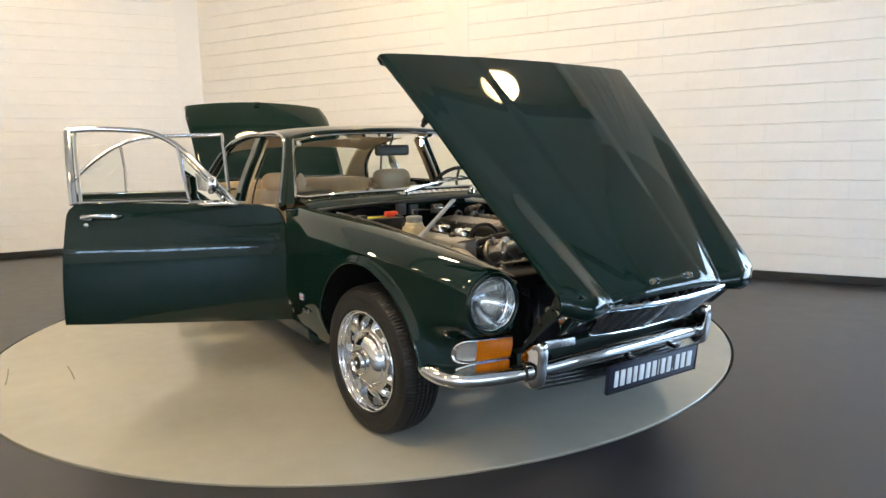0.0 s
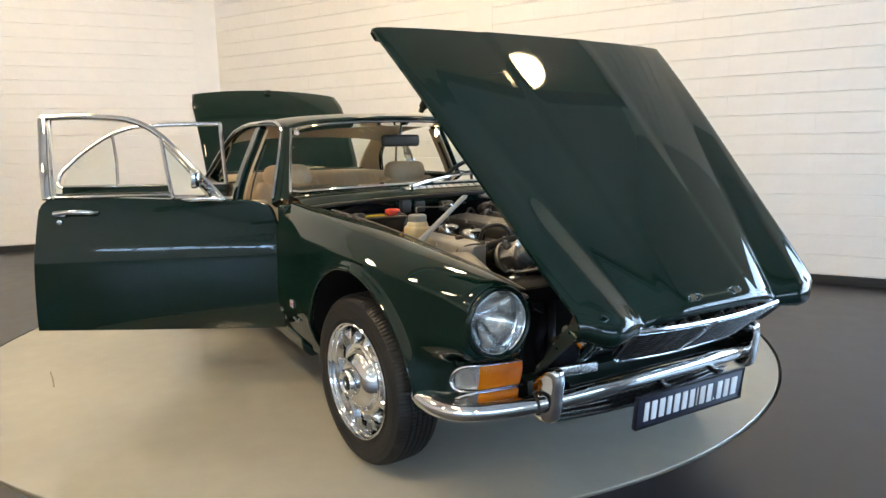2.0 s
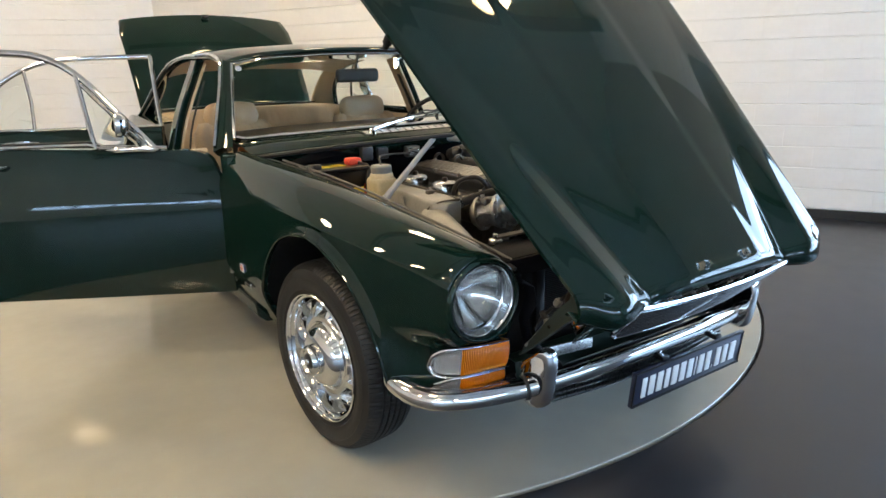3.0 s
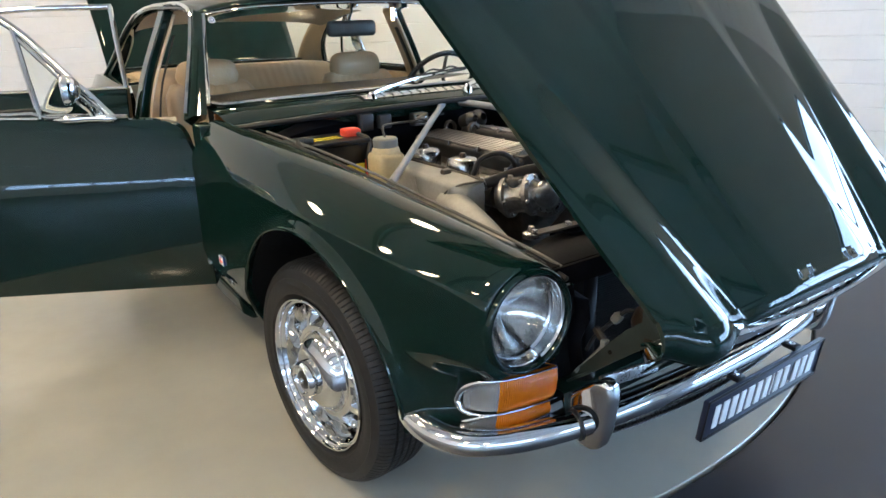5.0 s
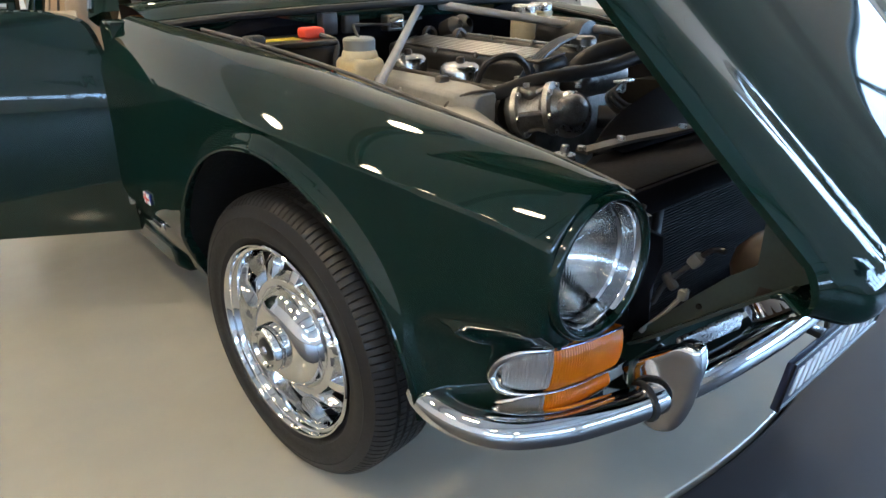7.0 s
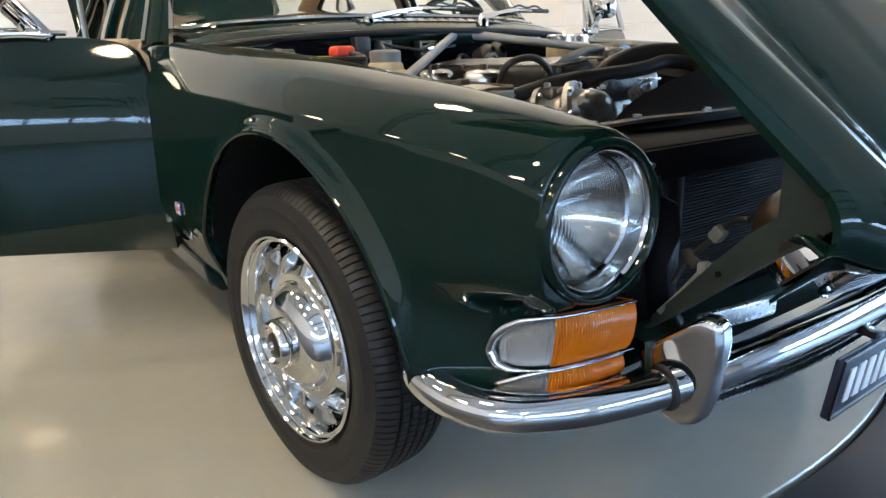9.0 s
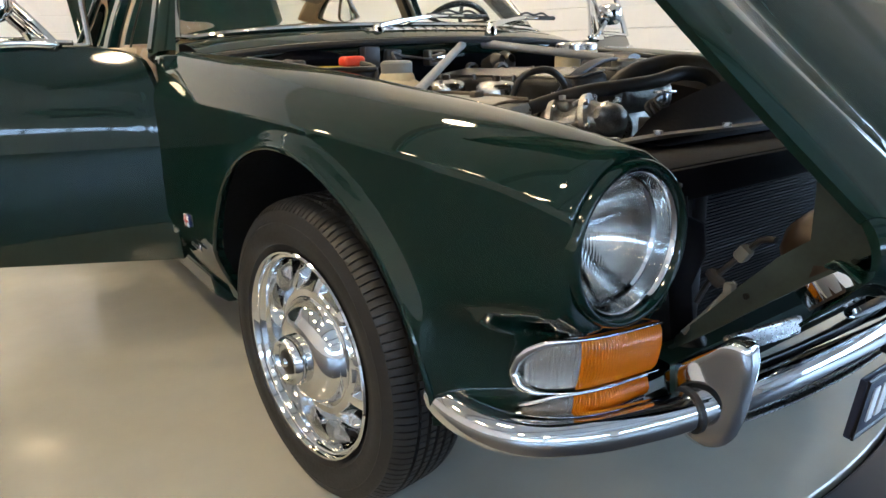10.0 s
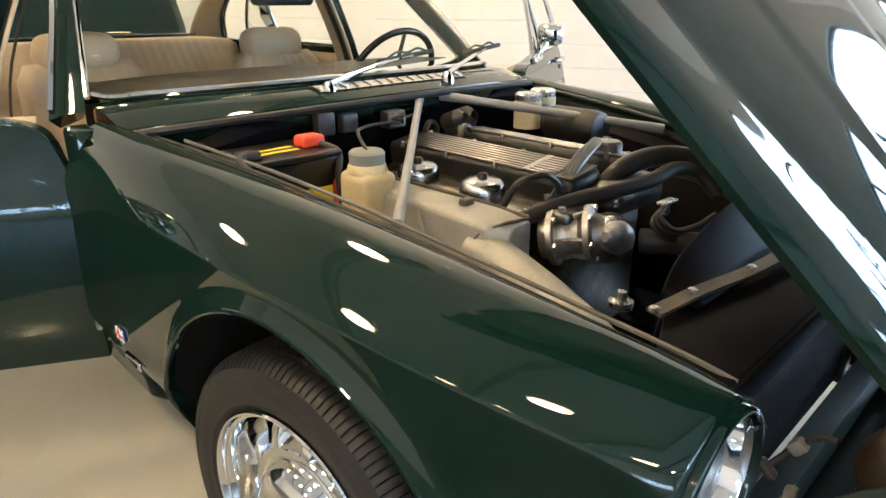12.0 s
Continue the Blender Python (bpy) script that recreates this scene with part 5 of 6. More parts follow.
def rear_door(sx, angle):
    rows = []
    for i in range(24):
        s = i / 23
        ro, ri = [], []
        for t in np.linspace(0, 1, 18):
            z = lerp(0.345 + 0.30 * sstep(0.62, 1.0, s), 0.968, t)
            ue = 0.965 - 0.30 * sstep(0.90, 0.40, z)
            u = lerp(0, ue, s)
            ro.append(Vector((sx * door_w(z), u, z)))
            ri.append(Vector((sx * (door_w(z) - 0.055), u, z)))
        rows.append(ro + ri[::-1])
    skin = part("rear_door", grid(rows, loop=True, ends=True), PAINT, car, "dark green rear door", angle=35, bevel=0.004)
    skin.matrix_basis = pose(sx * 0.845, 1.865, 0, 0, 0, -sx * angle)

    def q(u, z, out=0.0):
        return Vector((sx * (door_w(z) + out), u, z))
    arc = [q(0.0, 0.970), q(0.025, 1.15), q(0.05, 1.332)]
    part("window_frame", tube(path(arc, 12), 0.016, 10, flat=0.7), CHROME, skin, "polished bright metal window frame")
    top = [q(0.045, 1.334), q(0.25, 1.334), q(0.45, 1.330), q(0.60, 1.315), q(0.70, 1.280), q(0.82, 1.205), q(0.93, 1.105), q(0.985, 1.030), q(0.985, 0.985), q(0.955, 0.968)]
    part("window_frame", tube(path(top, 50), 0.013, 10, flat=0.8), CHROME, skin)
    part("window_bar", tube([q(0.695, 1.278), q(0.655, 1.12), q(0.640, 0.968)], 0.012, 10, flat=0.7), CHROME, skin)
    part("waist_strip", tube([q(u, 0.974, 0.003) for u in np.linspace(0.0, 0.96, 14)], 0.007, 8), CHROME, skin)
    qb = grid([[q(0.65, 0.975), q(0.96, 0.975)], [q(0.66, 1.10), q(0.92, 1.10)], [q(0.69, 1.26), q(0.74, 1.25)]])
    g = part("quarter_glass", qb, GLASS, skin, thick=0.003)
    g.visible_shadow = False
    part("handle", tube(path([q(0.80, 0.905, 0.02), q(0.75, 0.912, 0.03), q(0.67, 0.912, 0.03), q(0.62, 0.908, 0.01)], 16), 0.009, 8), CHROME, skin)
    trim = [[Vector((sx * (door_w(z) - 0.060), u, z)) for z in np.linspace(0.45, 0.94, 6)] for u in np.linspace(0.04, 0.60, 6)]
    part("door_trim", grid(trim), TRIM_TAN, skin, "tan inner door trim", thick=0.02, offset=0)


front_door(-1, 64)
front_door(1, 62)
rear_door(-1, 64)
rear_door(1, 0)


# ---- inside the cabin ----
part("floor_pan", box((0, 1.75, 0.27), (1.40, 2.1, 0.03)), CARPET, car, "dark carpeted cabin floor")
part("tunnel", box((0, 1.7, 0.36), (0.26, 1.9, 0.20), 0.05), TRIM_TAN, car)
rows = []
for t, z in ((0.0, 0.965), (0.12, 0.985), (0.45, 0.996), (0.80, 0.992), (0.94, 0.980), (1.0, 0.945), (0.98, 0.82), (0.90, 0.66)):
    rows.append([Vector((p.x * lerp(0.98, 0.93, t), lerp(p.y + 0.03, 1.20 + 0.02 * abs(p.x), t), z - 0.020 * (abs(p.x) / 0.735) ** 4)) for p in WS_LOW[1:40]])
dash = part("dashboard", grid(rows), DASH, car, "black padded dashboard top under the windscreen")
part("wood_fascia", box((0, 1.165, 0.84), (1.30, 0.02, 0.13), 0.008), WOOD, dash, "walnut veneered fascia")


def seat(name, x, y):
    s = part(name, rounded((x, y - 0.02, 0.44), (0.50, 0.54, 0.18), 0.06), LEATHER, car, "tan pleated leather seat with a round headrest")
    rows = []
    lean = Matrix.Translation((x, y + 0.26, 0.52)) @ Matrix.Rotation(radians(-16), 4, "X")
    nrow = 49
    for t in np.linspace(0, 1, 17):
        row = []
        half = 0.255 * (1 - 0.10 * t - 0.12 * sstep(0.86, 1.0, t))
        th = 0.065 * (1 - 0.3 * t) * (1 - 0.7 * sstep(0.9, 1.0, t))
        for k in range(nrow):
            u = 2 * k / (nrow - 1) - 1
            side = 0.035 * sstep(0.62, 0.85, abs(u))
            pl = 0.006 * abs(math.cos(u * math.pi * 5.5)) if abs(u) < 0.66 else 0.0
            f = th + side * (1 - t * 0.5) + pl
            f *= math.sqrt(max(0.0, 1 - abs(u) ** 8))
            row.append(lean @ Vector((u * half, -f, 0.455 * t)))
        back = [lean @ Vector((u * half, 0.06 * math.sqrt(max(0, 1 - abs(u) ** 8)), 0.455 * t)) for u in np.linspace(0.98, -0.98, 13)]
        rows.append(row + back)
    part("backrest", grid(rows, loop=True, ends=True), LEATHER, s, "pleated tan leather backrest", angle=70)
    rows = []
    for a in np.linspace(-1, 1, 17):
        k = math.sqrt(max(0.02, 1 - abs(a) ** 6))
        rows.append([Vector((x + 0.160 * a, y + 0.395 + 0.064 * k * math.cos(b), 0.992 + 0.080 * k * math.sin(b))) for b in np.linspace(0, 2 * math.pi, 22, endpoint=False)])
    part("headrest", grid(rows, loop=True, ends=True), LEATHER, s, "round tan leather headrest", angle=60)
    return s


def rounded(c, s, r):
    return box(c, s, r, seg=4)


seat("front_seat", -0.405, 1.655)
seat("front_seat", 0.455, 1.655)
rows = []
for t in np.linspace(0, 1, 15):
    row = []
    for k in range(97):
        u = 2 * k / 96 - 1
        pl = 0.007 * abs(math.sin(u * math.pi * 13)) if abs(u) < 0.9 and abs(u) > 0.06 else 0.012
        row.append(Vector((u * 0.66, 2.60 + 0.20 * t - 0.09 * (1 - t) - pl - 0.03 * math.sin(t * math.pi), 0.50 + 0.49 * t - 0.02 * abs(u) ** 6)))
    rows.append(row)
rows.append([p + Vector((0, 0.10, 0.008)) for p in rows[-1]])
rows.append([p + Vector((0, 0.06, -0.05)) for p in rows[-1]])
bench = part("rear_seat", grid(rows), LEATHER, car, "pleated tan leather rear bench", angle=60)
part("bench_cushion", rounded((0, 2.40, 0.44), (1.30, 0.50, 0.18), 0.06), LEATHER, bench)
part("parcel_shelf", box((0, 3.05, 0.97), (1.20, 0.40, 0.02), 0.006), DASH, car)

# steering wheel on the left-hand side
SW = Matrix.Translation((0.375, 1.075, 0.915)) @ Matrix.Rotation(radians(-64), 4, "X")
ring = [SW @ Vector((0.195 * math.cos(a), 0.195 * math.sin(a), 0)) for a in np.linspace(0, 2 * math.pi, 49)]
sw = part("steering_wheel", tube(ring, 0.012, 10), BLACK, car, "thin black steering wheel")
for a in (-15, 195, 270):
    part("spoke", tube([SW @ Vector((0.03 * math.cos(radians(a)), 0.03 * math.sin(radians(a)), -0.01)), SW @ Vector((0.19 * math.cos(radians(a)), 0.19 * math.sin(radians(a)), 0))], 0.010, 8, flat=0.5), CHROME, sw)
part("horn_boss", lathe([(0.055, -0.02), (0.052, 0.010), (0.035, 0.018), (0.001, 0.020)], 24, SW), BLACK, sw)
part("column", tube([SW @ Vector((0, 0, -0.02)), SW @ Vector((0, 0, -0.25))], 0.03, 12), BLACK, sw)

# rear-view mirror and visors
mr = part("rear_view_mirror", rounded((-0.008, 1.165, 1.208), (0.235, 0.03, 0.066), 0.020), SEAL, car, "black rear-view mirror on a chrome stem")
part("mirror_stem", tube(path([(-0.02, 1.17, 1.235), (-0.01, 1.16, 1.27), (0.0, 1.155, 1.305)], 8), 0.007, 8), CHROME, mr)

# wipers
for x0, y0, tipx, tipy in ((-0.235, 0.605, 0.20, 0.755), (0.175, 0.575, 0.60, 0.800)):
    piv = Vector((x0, y0, 0.972))
    elbow = Vector((lerp(x0, tipx, 0.5), lerp(y0, tipy, 0.5) - 0.01, 1.018))
    tip = Vector((tipx, tipy, 1.028))
    wp = part("wiper", lathe([(0.020, -0.02), (0.020, 0.004), (0.014, 0.016), (0.010, 0.024)], 16, Matrix.Translation(piv)), CHROME, car, "chrome windscreen wiper with a black blade")
    part("wiper_arm", tube(path([piv + Vector((0, 0, 0.014)), piv.lerp(elbow, 0.3) + Vector((0, 0, 0.012)), elbow, tip], 16), [0.010] * 4 + [0.0065] * 6 + [0.004] * 6, 8, flat=0.6), CHROME, wp)
    d = Vector((0.92, 0.36, 0.02)).normalized()
    c = tip + Vector((-0.02, 0.005, 0.0))
    part("wiper_blade", tube([c - d * 0.19, c, c + d * 0.19], 0.008, 6, flat=0.7), SEAL, wp)
    part("blade_spine", tube(path([c - d * 0.15, c - d * 0.07 + Vector((0, 0, 0.018)), c + Vector((0, 0, 0.010)), c + d * 0.07 + Vector((0, 0, 0.018)), c + d * 0.15], 14), 0.004, 6), SEAL, wp)

# badges low on the wing behind the wheel
fl = part("flag_badge", box((-0.8625, 0.548, 0.509), (0.004, 0.040, 0.028), 0.001), BADGE_BLUE, car, "small red, white and blue enamel badge")
part("stripe", box((-0.8650, 0.548, 0.509), (0.003, 0.040, 0.010), 0.0005), WHITE, fl)
part("stripe", box((-0.8650, 0.548, 0.509), (0.0032, 0.012, 0.028), 0.0005), WHITE, fl)
for a in (35, -35):
    part("stripe", box((-0.8645, 0.548, 0.509), (0.003, 0.046, 0.007), 0.0005, Matrix.Rotation(radians(a), 4, "X")), WHITE, fl)
part("stripe", box((-0.8660, 0.548, 0.509), (0.003, 0.040, 0.005), 0.0004), BADGE_RED, fl)
part("stripe", box((-0.8660, 0.548, 0.509), (0.0032, 0.006, 0.028), 0.0004), BADGE_RED, fl)
sc = part("script_badge", box((-0.853, 0.528, 0.445), (0.007, 0.085, 0.022), 0.004), CHROME, car, "narrow chrome badge")
part("badge_field", box((-0.857, 0.528, 0.445), (0.003, 0.055, 0.009), 0.001), BLACK, sc)


# ---- engine bay ----
for sx in (-1, 1):
    rows = []
    for y in np.linspace(-0.63, 0.70, 28):
        x, z = W_XI(y) - 0.034, W_ZI(y) - 0.024
        rows.append([Vector((sx * x, y, z)), Vector((sx * (x - 0.006), y, z - 0.03)), Vector((sx * (x - 0.05), y, z - 0.05)), Vector((sx * (x - 0.06), y, z - 0.10)), Vector((sx * 0.43, y, 0.56)), Vector((sx * 0.40, y, 0.40))])
    part("inner_wing", grid(rows), SATIN, car, "black inner wing of the engine bay", thick=0.004)
bulk = [[Vector((x, 0.57 + dy, z - drop * sstep(0.42, 0.66, abs(x)))) for x in np.linspace(-0.665, 0.665, 27)] for dy, z, drop in ((0.02, 0.945, 0.062), (0.0, 0.90, 0.03), (0.03, 0.80, 0.0), (0.06, 0.60, 0.0), (0.06, 0.40, 0.0))]
part("bulkhead", grid(bulk), SATIN, car, "black engine bulkhead with fittings", thick=0.01)
part("engine_undertray", box((0, 0.05, 0.28), (0.78, 1.0, 0.02)), BLACK_MATT, car)

engine = part("engine", box((0.0, 0.19, 0.62), (0.30, 0.62, 0.34), 0.03), ALLOY, car, "six-cylinder engine with ribbed cam covers and twin carburettors")


def cam_cover(x, roll):
    m = Matrix.Translation((x, 0.195, 0.815)) @ Matrix.Rotation(radians(roll), 4, "Y")
    cov = part("cam_cover", box((0, 0, 0), (0.118, 0.60, 0.070), 0.020, bm=None, m=None, seg=3), COVER, engine, "black cam cover with bright ribs")
    cov.matrix_basis = m
    for i in range(8):
        for y0, ln in ((0.045, 0.40), (-0.205, 0.07)):
            part("rib", box((-0.0455 + 0.013 * i, y0, 0.0365), (0.0058, ln, 0.006), 0.0015), RIB, cov)
    part("rib_bridge", box((0.004, -0.163, 0.0362), (0.10, 0.016, 0.005), 0.0015), RIB, cov)
    part("cover_end", box((0, -0.268, 0.036), (0.10, 0.045, 0.005), 0.002), WORN, cov)
    for y in (-0.24, -0.08, 0.08, 0.24):
        for k in (-0.052, 0.052):
            part("dome_nut", lathe([(0.007, 0.026), (0.007, 0.034), (0.005, 0.040), (0.001, 0.042)], 10, pose(k, y, 0)), ALLOY, cov)
    return cov


cam_cover(-0.075, -8)
cam_cover(0.13, 8)
part("plug_valley", box((0.028, 0.195, 0.795), (0.09, 0.60, 0.03), 0.006), BRASS, engine)
part("filler_cap", lathe([(0.034, 0.0), (0.034, 0.022), (0.028, 0.028), (0.001, 0.029)], 20, pose(0.13, -0.02, 0.852)), ALLOY, engine)
for x, y in ((0.035, 0.50), (0.062, 0.39), (0.185, 0.02)):
    arch = path([(x - 0.022, y, 0.815), (x - 0.022, y, 0.848), (x - 0.012, y, 0.868), (x + 0.004, y, 0.872), (x + 0.018, y, 0.860), (x + 0.022, y, 0.835), (x + 0.022, y, 0.815)], 18)
    part("lifting_eye", sweep(arch, [(-0.004, -0.008), (0.004, -0.008), (0.004, 0.008), (-0.004, 0.008)], up=(0, 1, 0)), WORN, engine, "worn steel lifting eye")
# inlet manifold and carburettors
part("inlet_manifold", tube([(-0.18, 0.42, 0.735), (-0.18, -0.06, 0.735)], 0.045, 14), ALLOY, engine)
for y in (0.262, 0.058):
    cb = part("carburettor", lathe([(0.050, 0.66), (0.054, 0.768), (0.054, 0.775), (0.050, 0.777), (0.050, 0.818), (0.047, 0.829), (0.038, 0.836), (0.012, 0.840)], 32, pose(-0.235, y, 0)), DASHPOT, engine, "polished domed carburettor dashpot")
    part("damper_cap", lathe([(0.011, 0.836), (0.011, 0.847), (0.008, 0.851), (0.001, 0.852)], 8, pose(-0.235, y, 0)), BRASS, cb)
    part("carburettor_flange", box((-0.235, y, 0.767), (0.115, 0.105, 0.012), 0.01), ALLOY, cb)
    part("carburettor_body", box((-0.22, y, 0.70), (0.13, 0.09, 0.08), 0.015), ALLOY, cb)
part("fuel_rail", tube([(-0.275, 0.33, 0.795), (-0.275, 0.10, 0.795), (-0.272, -0.08, 0.79)], 0.006, 8), STEEL, engine)

# air box and its intake trunk
ab_rows = []
for y, xo, xi, zt in ((0.335, -0.372, -0.300, 0.800), (0.325, -0.378, -0.296, 0.806), (-0.045, -0.392, -0.288, 0.806), (-0.085, -0.388, -0.288, 0.802), (-0.118, -0.350, -0.288, 0.797)):
    ab_rows.append([Vector((xo - 0.012, y, 0.655)), Vector((xo - 0.008, y, 0.70)), Vector((xo - 0.001, y, zt - 0.030)), Vector((xo + 0.004, y, zt - 0.008)), Vector((xo + 0.014, y, zt)), Vector((xi - 0.008, y, zt + 0.003)), Vector((xi, y, zt - 0.004)), Vector((xi, y, 0.655))])
airbox = part("air_box", grid(ab_rows, loop=True, ends=True), ALLOY_DULL, car, "dull beige metal air box beside the carburettors", bevel=0.004)
part("box_seam", tube([(-0.302, 0.333, 0.808), (-0.296, 0.10, 0.812), (-0.292, -0.115, 0.805)], 0.005, 6, flat=0.6), WORN, airbox)
part("box_end", tube(path([(-0.402, -0.052, 0.665), (-0.398, -0.056, 0.735), (-0.388, -0.070, 0.780), (-0.360, -0.098, 0.800), (-0.292, -0.116, 0.803)], 24), 0.0032, 6), WORN, airbox)
part("pressed_swage", tube(path([(-0.391, 0.10, 0.79), (-0.398, 0.075, 0.75), (-0.401, 0.05, 0.70)], 12), 0.010, 8, flat=0.4, up=(0, 1, 0)), ALLOY_DULL, airbox)
part("intake_trunk", tube(path([(-0.362, -0.05, 0.735), (-0.380, -0.16, 0.722), (-0.402, -0.29, 0.700), (-0.420, -0.38, 0.675), (-0.43, -0.43, 0.645)], 14), [0.050, 0.049, 0.047, 0.045, 0.043, 0.041, 0.039, 0.037, 0.035, 0.034, 0.033, 0.032, 0.031, 0.030], 20), ALLOY_DULL, airbox, "tapered beige intake trunk")
part("wing_nut", box((-0.34, 0.27, 0.812), (0.045, 0.016, 0.014), 0.005), WORN, airbox)
part("box_clip", box((-0.325, 0.02, 0.813), (0.03, 0.022, 0.018), 0.006), WORN, airbox)

# brace struts from bulkhead to wings
TOP = Vector((0.076, 0.575, 0.938))
for end, lean in ((Vector((-0.515, 0.015, 0.808)), 1), (Vector((0.56, 0.06, 0.842)), -1)):
    n = 16
    part("brace_strut", tube([TOP.lerp(end, i / (n - 1)) + Vector((0.012 * (-lean), 0, 0)) * (1 - i / (n - 1)) for i in range(n)], [0.016, 0.015, 0.013] + [0.0125] * 10 + [0.0125, 0.014, 0.015], 12, flat=0.8), GREY_PAINT, car, "grey painted brace strut")
part("strut_bolt", lathe([(0.012, -0.01), (0.012, 0.012), (0.008, 0.018), (0.001, 0.019)], 6, Matrix.Translation(TOP + Vector((0, 0, 0.006)))), STEEL, car)
part("strut_bracket", box(TOP + Vector((0, 0.025, -0.03)), (0.09, 0.05, 0.07), 0.008), BLACK, car)

# battery
battery = part("battery", rounded((-0.505, 0.445, 0.785), (0.235, 0.175, 0.165), 0.008), BLACK, car, "black battery with a red terminal cover")
part("battery_lid", rounded((-0.505, 0.445, 0.871), (0.24, 0.18, 0.014), 0.005), BLACK, battery)
part("terminal_cover", rounded((-0.415, 0.440, 0.889), (0.060, 0.050, 0.030), 0.010), RED, battery, "red plastic terminal cover")
for dy in (-0.02, 0.012):
    part("yellow_label", box((-0.505, 0.445 + dy, 0.8785), (0.10, 0.012, 0.002)), YELLOW, battery)
part("front_label", box((-0.452, 0.3568, 0.775), (0.075, 0.002, 0.05)), YELLOW, battery, "yellow front label")
part("front_label", box((-0.402, 0.3565, 0.780), (0.018, 0.002, 0.06)), RED_STICKER, battery, "red front label")
part("earth_clamp", rounded((-0.595, 0.40, 0.887), (0.05, 0.035, 0.022), 0.008), HOSE, battery)
part("battery_lead", tube(path([(-0.40, 0.42, 0.885), (-0.385, 0.37, 0.87), (-0.405, 0.345, 0.82), (-0.400, 0.345, 0.76), (-0.37, 0.35, 0.70)], 18), 0.008, 8), HOSE, battery)
part("battery_lead", tube(path([(-0.60, 0.40, 0.89), (-0.635, 0.36, 0.89), (-0.63, 0.31, 0.86), (-0.60, 0.30, 0.80)], 16), 0.009, 8), HOSE, battery)

# washer bottle
bottle = part("washer_bottle", rounded((-0.382, 0.268, 0.760), (0.092, 0.105, 0.17), 0.020), BOTTLE, car, "yellowed plastic washer bottle with a grey cap")
part("bottle_shoulder", lathe([(0.046, 0.0), (0.043, 0.014), (0.038, 0.020)], 24, pose(-0.382, 0.268, 0.842)), BOTTLE, bottle)
part("cap", lathe([(0.039, 0.0), (0.040, 0.024), (0.036, 0.029), (0.026, 0.031), (0.001, 0.030)], 28, pose(-0.382, 0.268, 0.860)), CAP, bottle, "grey screw cap")
part("washer_tube", tube(path([(-0.382, 0.268, 0.888), (-0.36, 0.32, 0.905), (-0.25, 0.44, 0.90), (-0.10, 0.50, 0.89), (0.02, 0.52, 0.90)], 24), 0.004, 6), HOSE, bottle)

# small units on the bulkhead
part("relay", rounded((-0.30, 0.545, 0.900), (0.050, 0.035, 0.06), 0.006), CAP_DARK, car)
part("relay", rounded((-0.225, 0.545, 0.895), (0.05, 0.03, 0.050), 0.006), CAP_DARK, car)
rg = part("regulator_box", rounded((-0.095, 0.515, 0.893), (0.062, 0.04, 0.046), 0.006), ALLOY, car, "small metal-cased box with a bright face")
part("box_face", box((-0.097, 0.494, 0.894), (0.046, 0.003, 0.030), 0.001), CHROME, rg)
for x, r in ((0.14, 0.034), (0.10, 0.028)):
    part("ignition_unit", lathe([(r, 0.0), (r, 0.05), (r * 0.7, 0.06), (r * 0.4, 0.075)], 20, Matrix.Translation((x, 0.50, 0.86)) @ Matrix.Rotation(radians(70), 4, "X")), HOSE, car)
for x, y in ((0.50, 0.46), (0.385, 0.43)):
    rv = part("brake_reservoir", lathe([(0.042, 0.82), (0.043, 0.900), (0.038, 0.905)], 24, pose(x, y, 0)), BOTTLE, car, "translucent brake fluid reservoir")
    part("reservoir_cap", lathe([(0.040, 0.900), (0.041, 0.922), (0.034, 0.928), (0.001, 0.929)], 24, pose(x, y, 0)), STEEL, rv)
part("brake_servo", lathe([(0.001, -0.06), (0.07, -0.055), (0.115, -0.02), (0.115, 0.02), (0.06, 0.05), (0.001, 0.052)], 32, Matrix.Translation((0.46, 0.44, 0.77)) @ Matrix.Rotation(radians(90), 4, "X")), BLACK, car)
part("expansion_tank", lathe([(0.001, 0.0), (0.05, 0.004), (0.055, 0.03), (0.055, 0.17), (0.04, 0.19), (0.001, 0.192)], 24, Matrix.Translation((0.42, 0.18, 0.84)) @ Matrix.Rotation(radians(-90), 4, "X")), COVER, car)

# front of the engine: thermostat castings, hoses, clips
th_m = Matrix.Translation((-0.20, -0.085, 0.735)) @ Matrix.Rotation(radians(78), 4, "X") @ Matrix.Rotation(radians(22), 4, "Y")
th = part("thermostat_housing", lathe([(0.046, 0.0), (0.050, 0.018), (0.062, 0.020), (0.062, 0.032), (0.050, 0.034), (0.040, 0.048), (0.039, 0.080), (0.048, 0.090), (0.060, 0.094), (0.060, 0.106), (0.044, 0.110), (0.036, 0.125), (0.033, 0.150), (0.001, 0.152)], 36, th_m), ALLOY_BRIGHT, engine, "cast alloy thermostat housing")
for k in range(6):
    a = radians(60 * k + 12)
    for d in (0.032, 0.106):
        part("flange_bolt", lathe([(0.0075, 0.0), (0.0075, 0.007), (0.005, 0.009), (0.001, 0.009)], 6, th_m @ Matrix.Translation((0.053 * math.cos(a), 0.053 * math.sin(a), d - 0.001))), STEEL, th)
for k in range(5):
    a = radians(72 * k + 40)
    u = Vector((math.cos(a), math.sin(a), 0))
    part("casting_rib", tube([th_m @ (u * 0.047 + Vector((0, 0, 0.034))), th_m @ (u * 0.042 + Vector((0, 0, 0.064))), th_m @ (u * 0.050 + Vector((0, 0, 0.094)))], 0.006, 6), ALLOY_BRIGHT, th)
